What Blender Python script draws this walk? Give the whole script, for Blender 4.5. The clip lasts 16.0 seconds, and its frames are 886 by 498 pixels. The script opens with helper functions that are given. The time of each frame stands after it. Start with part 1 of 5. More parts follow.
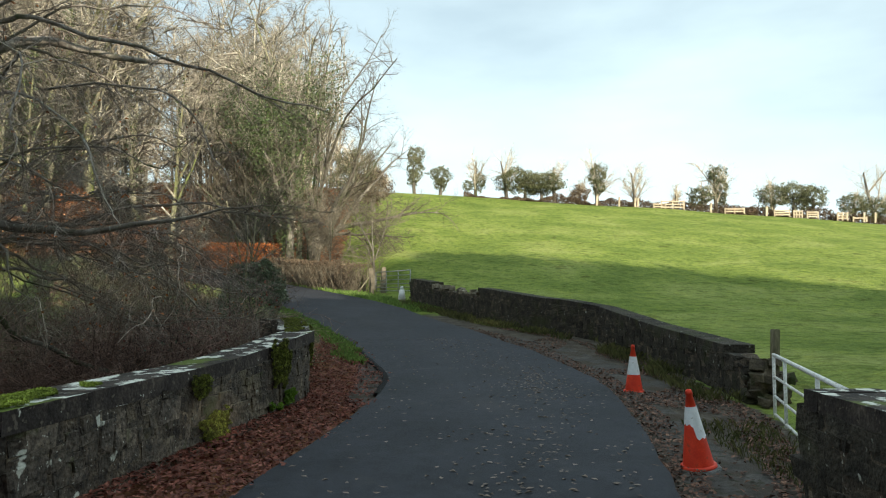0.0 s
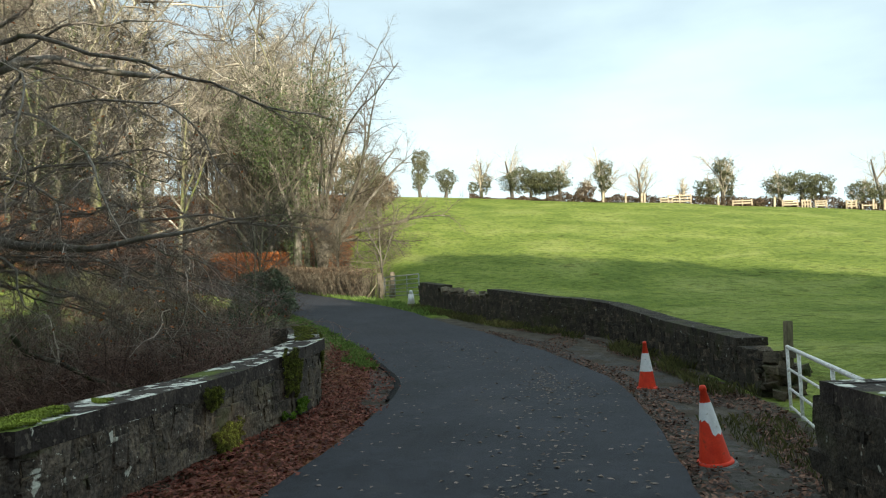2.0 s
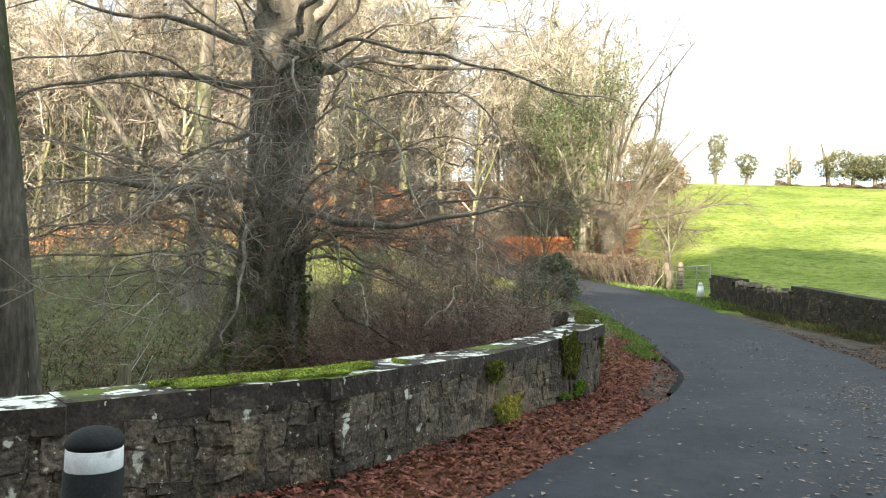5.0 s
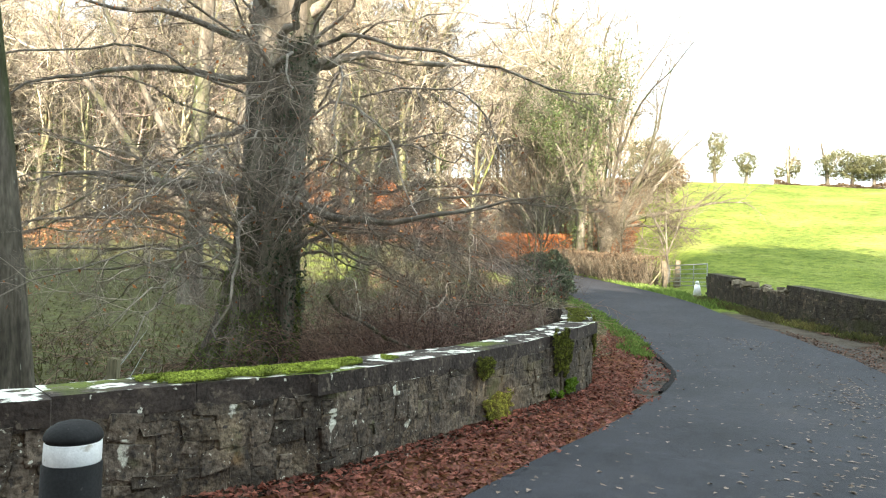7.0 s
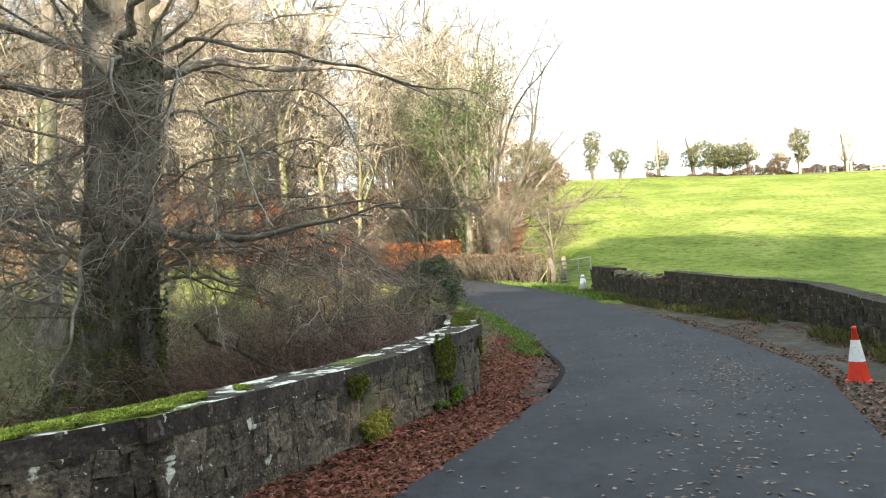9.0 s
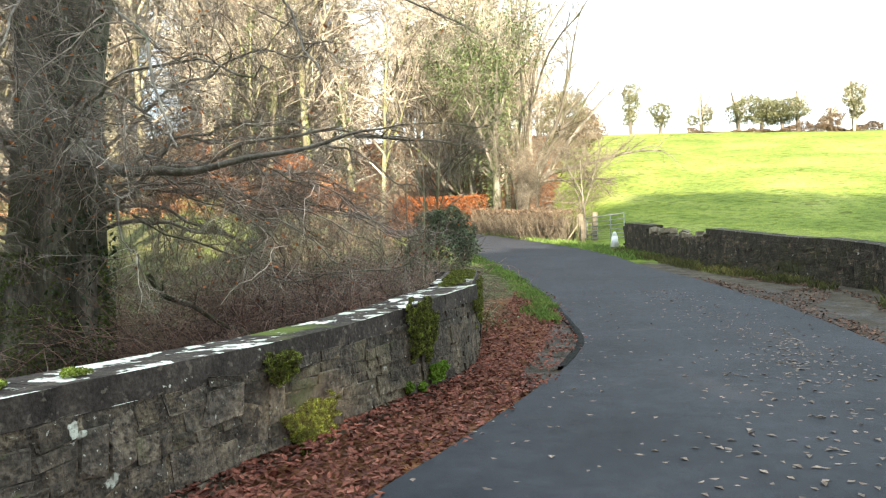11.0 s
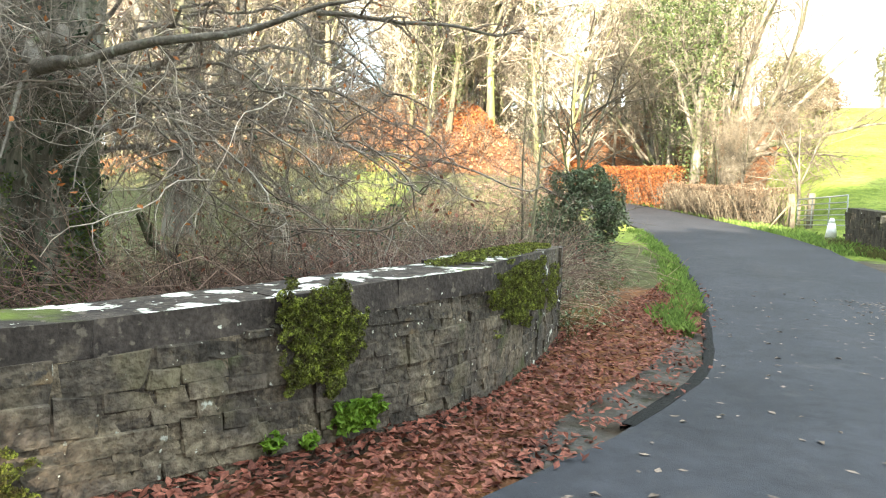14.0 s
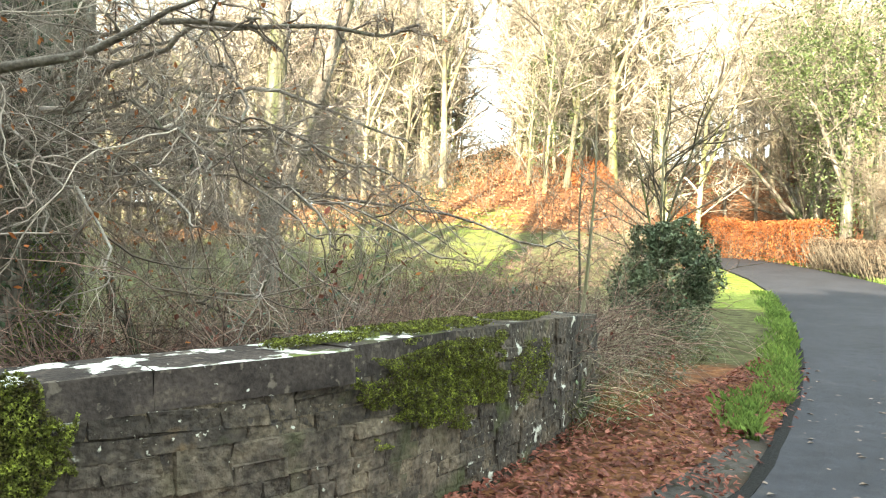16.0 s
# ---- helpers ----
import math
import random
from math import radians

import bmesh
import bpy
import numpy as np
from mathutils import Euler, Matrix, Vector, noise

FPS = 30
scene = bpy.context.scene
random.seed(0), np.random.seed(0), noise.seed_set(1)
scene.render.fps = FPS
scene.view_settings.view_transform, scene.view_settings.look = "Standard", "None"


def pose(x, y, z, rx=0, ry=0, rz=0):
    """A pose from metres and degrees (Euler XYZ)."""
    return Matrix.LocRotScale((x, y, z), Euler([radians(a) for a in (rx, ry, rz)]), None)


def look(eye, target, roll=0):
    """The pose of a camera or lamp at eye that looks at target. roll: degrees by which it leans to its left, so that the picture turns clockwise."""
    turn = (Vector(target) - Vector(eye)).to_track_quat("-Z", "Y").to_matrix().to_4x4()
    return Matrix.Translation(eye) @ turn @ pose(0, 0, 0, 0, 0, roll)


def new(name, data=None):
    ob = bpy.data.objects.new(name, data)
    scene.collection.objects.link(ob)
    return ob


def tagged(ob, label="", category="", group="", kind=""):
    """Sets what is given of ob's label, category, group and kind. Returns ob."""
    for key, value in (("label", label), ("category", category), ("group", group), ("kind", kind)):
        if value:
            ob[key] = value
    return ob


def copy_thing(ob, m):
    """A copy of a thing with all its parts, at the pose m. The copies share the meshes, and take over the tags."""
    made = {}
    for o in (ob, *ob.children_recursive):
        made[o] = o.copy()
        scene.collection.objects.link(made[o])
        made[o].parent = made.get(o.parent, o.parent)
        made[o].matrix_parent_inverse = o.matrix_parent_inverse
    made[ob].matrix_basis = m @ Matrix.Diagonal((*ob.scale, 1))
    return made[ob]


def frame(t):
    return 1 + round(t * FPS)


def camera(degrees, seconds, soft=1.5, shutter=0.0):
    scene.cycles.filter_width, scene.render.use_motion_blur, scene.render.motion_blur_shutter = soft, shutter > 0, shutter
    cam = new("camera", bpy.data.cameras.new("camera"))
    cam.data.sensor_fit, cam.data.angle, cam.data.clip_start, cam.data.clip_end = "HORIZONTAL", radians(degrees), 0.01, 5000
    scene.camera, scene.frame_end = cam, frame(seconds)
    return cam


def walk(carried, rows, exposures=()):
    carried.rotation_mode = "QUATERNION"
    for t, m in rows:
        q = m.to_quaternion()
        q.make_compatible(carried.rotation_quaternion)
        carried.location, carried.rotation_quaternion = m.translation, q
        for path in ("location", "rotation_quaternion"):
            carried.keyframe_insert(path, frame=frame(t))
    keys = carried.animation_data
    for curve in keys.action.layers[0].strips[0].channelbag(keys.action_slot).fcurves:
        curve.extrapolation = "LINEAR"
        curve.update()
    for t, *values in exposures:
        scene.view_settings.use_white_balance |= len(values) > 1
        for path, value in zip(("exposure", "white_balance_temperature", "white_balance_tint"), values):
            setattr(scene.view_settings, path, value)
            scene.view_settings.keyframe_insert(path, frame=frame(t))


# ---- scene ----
cam = camera(64.8, 16.0, 1.15)
METRES, EYE, TILT, LEAN, TURN = 9.0, 1.65, 3.5, 0.0, 0.0
ROWS = [
    (0.0, 0.0, 0.0, 0.0, 0.0, 0.0, -0.0),
    (0.5, -0.0005, 0.0002, 0.0011, -0.36, 0.55, -0.73),
    (1.0, -0.0004, -0.0, 0.0015, -0.39, 0.77, 1.19),
    (1.5, 0.0008, 0.0019, 0.0011, 0.09, 0.41, 2.04),
    (2.0, 0.0011, 0.0026, 0.0011, 0.64, 0.22, 2.07),
    (2.5, 0.0028, 0.0067, 0.0004, 1.45, 0.14, 3.12),
    (3.0, 0.0141, 0.0031, -0.001, 6.85, 0.69, 1.17),
    (3.5, 0.0137, 0.0084, -0.0013, 12.07, 0.89, -0.67),
    (4.0, 0.0075, 0.0059, -0.0028, 18.37, 0.28, 0.1),
    (4.5, 0.0028, 0.0041, -0.0034, 23.49, -0.36, 0.15),
    (7.0, 0.013, 0.0065, -0.0023, 23.67, -0.8, -0.59),
    (7.5, 0.0165, 0.0074, -0.0027, 23.03, -1.12, 0.63),
    (8.0, 0.0204, 0.0117, -0.0024, 21.67, -1.51, 1.35),
    (8.5, 0.022, 0.0338, -0.0059, 17.42, -2.03, 2.33),
    (9.0, 0.0234, 0.0765, -0.0109, 14.99, -0.08, 4.01),
    (11.5, 0.0198, 0.3713, -0.0412, 19.14, -3.88, 2.98),
    (12.0, 0.0138, 0.4417, -0.0486, 21.02, -3.81, 3.96),
    (12.5, 0.024, 0.5076, -0.0571, 24.02, -4.25, 5.83),
    (13.0, 0.033, 0.5771, -0.0613, 25.76, -4.99, 0.88),
    (13.5, 0.0445, 0.6402, -0.0657, 30.48, -5.2, 1.37),
    (14.0, 0.0554, 0.7027, -0.0704, 34.68, -5.6, -0.77),
    (14.5, 0.063, 0.7582, -0.0725, 44.63, -4.85, 0.34),
    (15.0, 0.0742, 0.8178, -0.0738, 49.57, -3.05, 0.24),
    (15.5, 0.0764, 0.8745, -0.0743, 46.84, -1.79, -0.88),
    (16.0, 0.0903, 0.9342, -0.0749, 46.21, -0.86, -0.27),
]
walk(cam, [(t, pose(0, 0, EYE, TILT, LEAN, TURN) @ pose(METRES * x, METRES * y, METRES * z, 90 + pitch, roll, yaw)) for t, x, y, z, yaw, pitch, roll in ROWS],
     [(0.0, 0.82, 6600, 5), (3.0, 0.88, 6600, 5), (4.0, 1.22, 6750, 7), (4.5, 1.65, 6950, 9), (6.8, 2.30, 7050, 11), (8.0, 2.25, 7050, 11), (9.0, 1.95, 7000, 11), (11.5, 2.38, 6950, 11), (12.5, 2.54, 7000, 11), (14.0, 2.90, 7100, 10), (14.6, 3.06, 7250, 9), (15.2, 3.10, 7300, 8), (16.0, 2.90, 7300, 8)])

# ---- light ----
SUN_TO = Vector((-0.42, 0.86, -0.29)).normalized()      # the way the sunlight travels
world = bpy.data.worlds.new("sky")
scene.world = world
world.use_nodes = True
wn, wl = world.node_tree.nodes, world.node_tree.links
wn.clear()
sky = wn.new("ShaderNodeTexSky")
sky.sky_type, sky.sun_disc = "NISHITA", False
sky.sun_elevation = math.asin(-SUN_TO.z)
sky.sun_rotation = math.atan2(-SUN_TO.x, -SUN_TO.y)
sky.air_density, sky.dust_density, sky.ozone_density = 1.0, 1.5, 1.2
coord = wn.new("ShaderNodeTexCoord")
stretch = wn.new("ShaderNodeMapping")
stretch.inputs["Scale"].default_value = (1.0, 1.0, 3.2)
cloud = wn.new("ShaderNodeTexNoise")
cloud.inputs["Scale"].default_value, cloud.inputs["Detail"].default_value = 1.1, 7
cloud_ramp = wn.new("ShaderNodeValToRGB")
cloud_ramp.color_ramp.elements[0].position, cloud_ramp.color_ramp.elements[1].position = 0.36, 0.66
cloud_ramp.color_ramp.elements[0].color = (0.38, 0.38, 0.38, 1)
cloud_mix = wn.new("ShaderNodeMixRGB")
cloud_mix.inputs[2].default_value = (8.1, 9.9, 10.8, 1)
back = wn.new("ShaderNodeBackground")
back.inputs["Strength"].default_value = 0.070
world_out = wn.new("ShaderNodeOutputWorld")
wl.new(coord.outputs["Generated"], stretch.inputs["Vector"])
wl.new(stretch.outputs["Vector"], cloud.inputs["Vector"])
wl.new(cloud.outputs["Fac"], cloud_ramp.inputs["Fac"])
wl.new(cloud_ramp.outputs["Color"], cloud_mix.inputs["Fac"])
wl.new(sky.outputs["Color"], cloud_mix.inputs[1])
wl.new(cloud_mix.outputs["Color"], back.inputs["Color"])
wl.new(back.outputs["Background"], world_out.inputs["Surface"])
sun = new("sun", bpy.data.lights.new("sun", "SUN"))
sun.data.energy, sun.data.angle, sun.data.color = 5.0, radians(0.6), (1.0, 0.90, 0.76)
sun.matrix_world = look((0, 0, 60), Vector((0, 0, 60)) + SUN_TO)


# ---- materials ----
def material(name, stops, scale=6.0, rough=0.85, bump=0.3, bump_scale=None, detail=8, distance=0.02, layers=(), random_tint=0.0, island=0.0,
             stretched=(1, 1, 1), translucent=0.0, local=False, fine=0.35):
    """A node material: a noise ramp through stops of (position, colour), a second, finer grain, layers of (scale, low, high, colour[, up]) laid over it, and bump."""
    m = bpy.data.materials.new(name)
    m.use_nodes = True
    n, l = m.node_tree.nodes, m.node_tree.links
    bsdf = n["Principled BSDF"]
    bsdf.inputs["Roughness"].default_value = rough
    bsdf.inputs["Specular IOR Level"].default_value = 0.25
    geo = n.new("ShaderNodeNewGeometry")
    place = n.new("ShaderNodeMapping")
    place.inputs["Scale"].default_value = stretched
    if local:
        tc = n.new("ShaderNodeTexCoord")
        l.new(tc.outputs["Object"], place.inputs["Vector"])
    else:
        l.new(geo.outputs["Position"], place.inputs["Vector"])

    def grain(size, det=6.0, warp=0.0):
        t = n.new("ShaderNodeTexNoise")
        t.inputs["Scale"].default_value, t.inputs["Detail"].default_value, t.inputs["Distortion"].default_value = size, det, warp
        l.new(place.outputs["Vector"], t.inputs["Vector"])
        return t.outputs["Fac"]

    ramp = n.new("ShaderNodeValToRGB")
    e = ramp.color_ramp.elements
    e[0].position, e[0].color = stops[0][0], (*stops[0][1], 1)
    e[1].position, e[1].color = stops[-1][0], (*stops[-1][1], 1)
    for p, c in stops[1:-1]:
        k = e.new(p)
        k.color = (*c, 1)
    l.new(grain(scale, detail, 0.4), ramp.inputs["Fac"])
    colour = ramp.outputs["Color"]

    def mix(fac, a, b, kind="MIX"):
        x = n.new("ShaderNodeMixRGB")
        x.blend_type = kind
        for socket, value in zip(x.inputs, (fac, a, b)):
            if isinstance(value, (float, int)):
                socket.default_value = value
            elif isinstance(value, tuple):
                socket.default_value = (*value, 1)
            else:
                l.new(value, socket)
        return x.outputs["Color"]

    def spread(value, low, high, a, b):
        r = n.new("ShaderNodeMapRange")
        r.inputs["From Min"].default_value, r.inputs["From Max"].default_value = low, high
        r.inputs["To Min"].default_value, r.inputs["To Max"].default_value = a, b
        l.new(value, r.inputs["Value"])
        return r.outputs["Result"]

    if fine:
        colour = mix(1.0, colour, spread(grain(scale * 9, 5), 0.3, 0.7, 1 - fine, 1 + fine), "MULTIPLY")
    if random_tint:
        info = n.new("ShaderNodeObjectInfo")
        colour = mix(1.0, colour, spread(info.outputs["Random"], 0, 1, 1 - random_tint, 1 + random_tint), "MULTIPLY")
    if island:
        colour = mix(1.0, colour, spread(geo.outputs["Random Per Island"], 0, 1, 1 - island, 1 + island), "MULTIPLY")
    for size, low, high, tint, *up in layers:
        fac = spread(grain(size, 7, 0.15), low, high, 0, 1)
        if up:
            apart = n.new("ShaderNodeSeparateXYZ")
            l.new(geo.outputs["Normal"], apart.inputs["Vector"])
            rise = spread(apart.outputs["Z"], up[0], up[0] + 0.3, 0, 1)
            times = n.new("ShaderNodeMath")
            times.operation = "MULTIPLY"
            l.new(fac, times.inputs[0])
            l.new(rise, times.inputs[1])
            fac = times.outputs["Value"]
        colour = mix(fac, colour, tint)
    l.new(colour, bsdf.inputs["Base Color"])
    if bump:
        b = n.new("ShaderNodeBump")
        b.inputs["Strength"].default_value, b.inputs["Distance"].default_value = bump, distance
        l.new(grain(bump_scale or scale * 4, 8), b.inputs["Height"])
        l.new(b.outputs["Normal"], bsdf.inputs["Normal"])
    if translucent:
        glow = n.new("ShaderNodeBsdfTranslucent")
        l.new(colour, glow.inputs["Color"])
        both = n.new("ShaderNodeMixShader")
        both.inputs["Fac"].default_value = translucent
        l.new(bsdf.outputs["BSDF"], both.inputs[1])
        l.new(glow.outputs["BSDF"], both.inputs[2])
        l.new(both.outputs["Shader"], n["Material Output"].inputs["Surface"])
    return m


ASPHALT = material("asphalt", [(0.3, (0.019, 0.021, 0.027)), (0.7, (0.034, 0.036, 0.045))], 0.7, 0.78, 0.8, 160, distance=0.006, fine=0.22,
                   layers=[(2.3, 0.62, 0.84, (0.060, 0.058, 0.058)), (60.0, 0.66, 0.74, (0.085, 0.085, 0.088))])
TAR = material("tar", [(0.3, (0.006, 0.006, 0.006)), (0.7, (0.013, 0.013, 0.013))], 20.0, 1.0, 0.8, 60)
OLD_ASPHALT = material("worn_asphalt", [(0.3, (0.045, 0.042, 0.038)), (0.7, (0.088, 0.079, 0.070))], 2.0, 0.9, 0.8, 90, distance=0.012,
                       layers=[(1.6, 0.50, 0.62, (0.050, 0.036, 0.024)), (7.0, 0.58, 0.64, (0.035, 0.033, 0.018))])
STONE = material("rubble_stone", [(0.28, (0.040, 0.033, 0.027)), (0.44, (0.080, 0.066, 0.053)), (0.60, (0.130, 0.104, 0.078)), (0.74, (0.22, 0.175, 0.120))], 3.0, 0.94, 1.0, 20, random_tint=0.42, distance=0.04, fine=0.55,
                 layers=[(1.9, 0.66, 0.72, (0.17, 0.112, 0.058)), (22.0, 0.56, 0.66, (0.045, 0.039, 0.034)), (30.0, 0.66, 0.70, (0.46, 0.45, 0.38)), (5.0, 0.655, 0.685, (0.50, 0.50, 0.43)), (3.1, 0.62, 0.76, (0.075, 0.085, 0.03))])
BEND_STONE = material("thin_bedded_stone", [(0.30, (0.034, 0.028, 0.023)), (0.46, (0.075, 0.061, 0.048)), (0.60, (0.130, 0.104, 0.074)), (0.74, (0.20, 0.160, 0.108))], 2.6, 0.95, 1.0, 26, random_tint=0.22, distance=0.035, fine=0.55,
                      layers=[(2.2, 0.56, 0.72, (0.125, 0.106, 0.064)), (26.0, 0.70, 0.73, (0.40, 0.40, 0.34)), (7.0, 0.70, 0.73, (0.36, 0.36, 0.31)), (1.7, 0.60, 0.74, (0.060, 0.068, 0.028))])
MORTAR = material("old_mortar", [(0.30, (0.030, 0.024, 0.020)), (0.45, (0.070, 0.055, 0.042)), (0.58, (0.12, 0.094, 0.066)), (0.72, (0.20, 0.16, 0.112))], 5.0, 0.96, 1.0, 30, distance=0.035, fine=0.5,
                  layers=[(20.0, 0.58, 0.66, (0.040, 0.034, 0.029)), (24.0, 0.65, 0.70, (0.34, 0.33, 0.28))])
COPING = material("coping_stone", [(0.3, (0.024, 0.019, 0.017)), (0.6, (0.054, 0.043, 0.037)), (0.75, (0.105, 0.084, 0.066))], 5.0, 0.92, 0.8, 24, random_tint=0.2,
                  layers=[(1.0, 0.52, 0.60, (0.105, 0.135, 0.024), 0.6), (5.2, 0.535, 0.57, (0.66, 0.66, 0.59), 0.35), (17.0, 0.60, 0.66, (0.12, 0.10, 0.08)), (11.0, 0.69, 0.71, (0.55, 0.55, 0.48), -0.4)])
DARK_STONE = material("dark_stone", [(0.3, (0.020, 0.0175, 0.014)), (0.7, (0.062, 0.052, 0.040))], 5.0, 0.94, 1.0, 25, random_tint=0.4, distance=0.04, fine=0.5,
                      layers=[(1.6, 0.54, 0.68, (0.046, 0.046, 0.022)), (9.0, 0.68, 0.72, (0.32, 0.32, 0.28))])
RUBBLE = material("fallen_rubble", [(0.3, (0.045, 0.037, 0.027)), (0.7, (0.15, 0.122, 0.086))], 6.0, 0.95, 1.0, 25, random_tint=0.4, layers=[(3.0, 0.56, 0.66, (0.05, 0.06, 0.025))])
PALE_STONE = material("broken_stone", [(0.3, (0.10, 0.085, 0.06)), (0.7, (0.27, 0.23, 0.17))], 6.0, 0.92, 0.8, 25, random_tint=0.35)
# moss for the coping mat, with the light from above put into its colour
TOP_LIT_MOSS = material("top_lit_moss", [(0.3, (0.12, 0.15, 0.026)), (0.7, (0.36, 0.43, 0.075))], 6.0, 1.0, 0.0, island=0.45)
MOSS = material("moss", [(0.34, (0.062, 0.050, 0.016)), (0.5, (0.125, 0.140, 0.029)), (0.66, (0.30, 0.345, 0.055))], 21.0, 1.0, 1.0, 90, island=0.55, distance=0.03)
TRUNK_MOSS = material("trunk_moss", [(0.3, (0.060, 0.092, 0.022)), (0.7, (0.18, 0.235, 0.062))], 4.0, 1.0, 0.0, island=0.4)
FERN = material("fern_leaf", [(0.3, (0.07, 0.14, 0.015)), (0.7, (0.16, 0.27, 0.03))], 9.0, 0.7, 0.0, island=0.35, translucent=0.3)
BARK = material("beech_bark", [(0.3, (0.050, 0.044, 0.034)), (0.5, (0.125, 0.110, 0.088)), (0.72, (0.26, 0.235, 0.195))], 3.2, 0.9, 1.0, 16, stretched=(1, 1, 0.22), distance=0.05,
                layers=[(1.3, 0.52, 0.68, (0.045, 0.060, 0.018)), (16.0, 0.66, 0.70, (0.30, 0.31, 0.26))])
# pale twig bark, made lighter still to stand for sun on the hanging shoots
LIT_SHOOT = material("lit_shoot", [(0.3, (0.19, 0.155, 0.127)), (0.7, (0.44, 0.38, 0.32))], 1.6, 0.8, 0.0, island=0.55)
BOUGH = material("bough_bark", [(0.3, (0.115, 0.098, 0.080)), (0.55, (0.23, 0.20, 0.17)), (0.75, (0.40, 0.36, 0.31))], 5.0, 0.9, 0.7, 30, distance=0.02, random_tint=0.25,
                 layers=[(2.0, 0.56, 0.70, (0.075, 0.095, 0.035)), (14.0, 0.64, 0.70, (0.32, 0.33, 0.29))])
TWIG = material("twig_bark", [(0.3, (0.125, 0.094, 0.076)), (0.52, (0.21, 0.168, 0.139)), (0.70, (0.36, 0.31, 0.262))], 1.6, 0.85, 0.0, island=0.6)
WOOD_BARK = material("woodland_bark", [(0.3, (0.075, 0.066, 0.047)), (0.52, (0.21, 0.19, 0.127)), (0.72, (0.46, 0.43, 0.28))], 1.2, 0.9, 0.6, 10, random_tint=0.45,
                     stretched=(1, 1, 0.25), layers=[(0.8, 0.50, 0.68, (0.14, 0.16, 0.05))])
WOOD_TWIG = material("woodland_twig", [(0.3, (0.118, 0.100, 0.080)), (0.52, (0.27, 0.242, 0.190)), (0.7, (0.52, 0.475, 0.385))], 0.6, 0.85, 0.0, island=0.6, random_tint=0.45)
THORN = material("thorn_twig", [(0.3, (0.070, 0.058, 0.043)), (0.7, (0.21, 0.178, 0.128))], 0.6, 0.9, 0.0, island=0.35)
BRAMBLE = material("bramble_stem", [(0.3, (0.085, 0.054, 0.044)), (0.7, (0.27, 0.175, 0.14))], 0.9, 0.9, 0.0, island=0.75)
DRY_GRASS = material("dry_grass", [(0.3, (0.21, 0.175, 0.125)), (0.7, (0.40, 0.345, 0.25))], 2.0, 0.9, 0.0, island=0.35, translucent=0.2)
LEAF = material("fallen_leaf", [(0.3, (0.075, 0.024, 0.018)), (0.5, (0.170, 0.056, 0.038)), (0.7, (0.28, 0.115, 0.080))], 9.0, 0.7, 0.0, island=0.5, translucent=0.1)
PALE_LEAF = material("pale_leaf", [(0.3, (0.11, 0.08, 0.06)), (0.7, (0.26, 0.20, 0.16))], 9.0, 0.6, 0.0, island=0.4)
BROWN_LEAF = material("brown_fallen_leaf", [(0.3, (0.050, 0.026, 0.018)), (0.5, (0.120, 0.060, 0.040)), (0.7, (0.22, 0.125, 0.085))], 9.0, 0.7, 0.0, island=0.55)
LITTER_LEAF = material("slope_litter", [(0.3, (0.22, 0.095, 0.048)), (0.7, (0.50, 0.27, 0.14))], 0.5, 0.8, 0.0, island=0.45, translucent=0.2)
BEECH_LEAF = material("beech_leaf", [(0.3, (0.21, 0.065, 0.022)), (0.7, (0.45, 0.17, 0.06))], 1.2, 0.75, 0.0, island=0.45, translucent=0.3)
HEDGE_LEAF = material("hedge_twig_leaf", [(0.3, (0.070, 0.050, 0.034)), (0.7, (0.17, 0.122, 0.078))], 1.2, 0.8, 0.0, island=0.4)
IVY = material("ivy_leaf", [(0.3, (0.042, 0.068, 0.026)), (0.7, (0.13, 0.170, 0.066))], 1.0, 0.45, 0.0, island=0.45, translucent=0.15)
DARK_IVY = material("shrub_leaf", [(0.3, (0.020, 0.040, 0.020)), (0.7, (0.065, 0.10, 0.05))], 1.5, 0.42, 0.0, island=0.45)
SHRUB_LEAF = material("grey_green_leaf", [(0.3, (0.055, 0.085, 0.048)), (0.7, (0.155, 0.195, 0.11))], 1.5, 0.5, 0.0, island=0.5)
HOLLY = material("holly_leaf", [(0.3, (0.020, 0.060, 0.040)), (0.7, (0.07, 0.14, 0.09))], 2.0, 0.4, 0.0, island=0.5)
FAR_LEAF = material("far_tree_leaf", [(0.3, (0.085, 0.092, 0.048)), (0.7, (0.19, 0.19, 0.105))], 0.5, 0.8, 0.0, island=0.4)
GRASS = material("grass_blade", [(0.3, (0.085, 0.15, 0.030)), (0.7, (0.19, 0.27, 0.07))], 1.5, 0.8, 0.0, island=0.4, translucent=0.3)
WEED = material("weed_blade", [(0.3, (0.045, 0.055, 0.015)), (0.7, (0.12, 0.11, 0.04))], 1.5, 0.9, 0.0, island=0.4)
ORANGE = material("cone_orange", [(0.3, (0.58, 0.036, 0.016)), (0.7, (0.74, 0.062, 0.026))], 8.0, 0.5, 0.1, local=True, fine=0.1, layers=[(14.0, 0.62, 0.75, (0.30, 0.06, 0.03))])
WHITE_BAND = material("reflective_white", [(0.3, (0.62, 0.63, 0.64)), (0.7, (0.80, 0.81, 0.82))], 12.0, 0.4, 0.1, local=True, fine=0.08, layers=[(20.0, 0.64, 0.74, (0.40, 0.38, 0.34))])
RUBBER = material("grey_rubber", [(0.3, (0.10, 0.10, 0.10)), (0.7, (0.20, 0.20, 0.19))], 12.0, 0.85, 0.3, local=True)
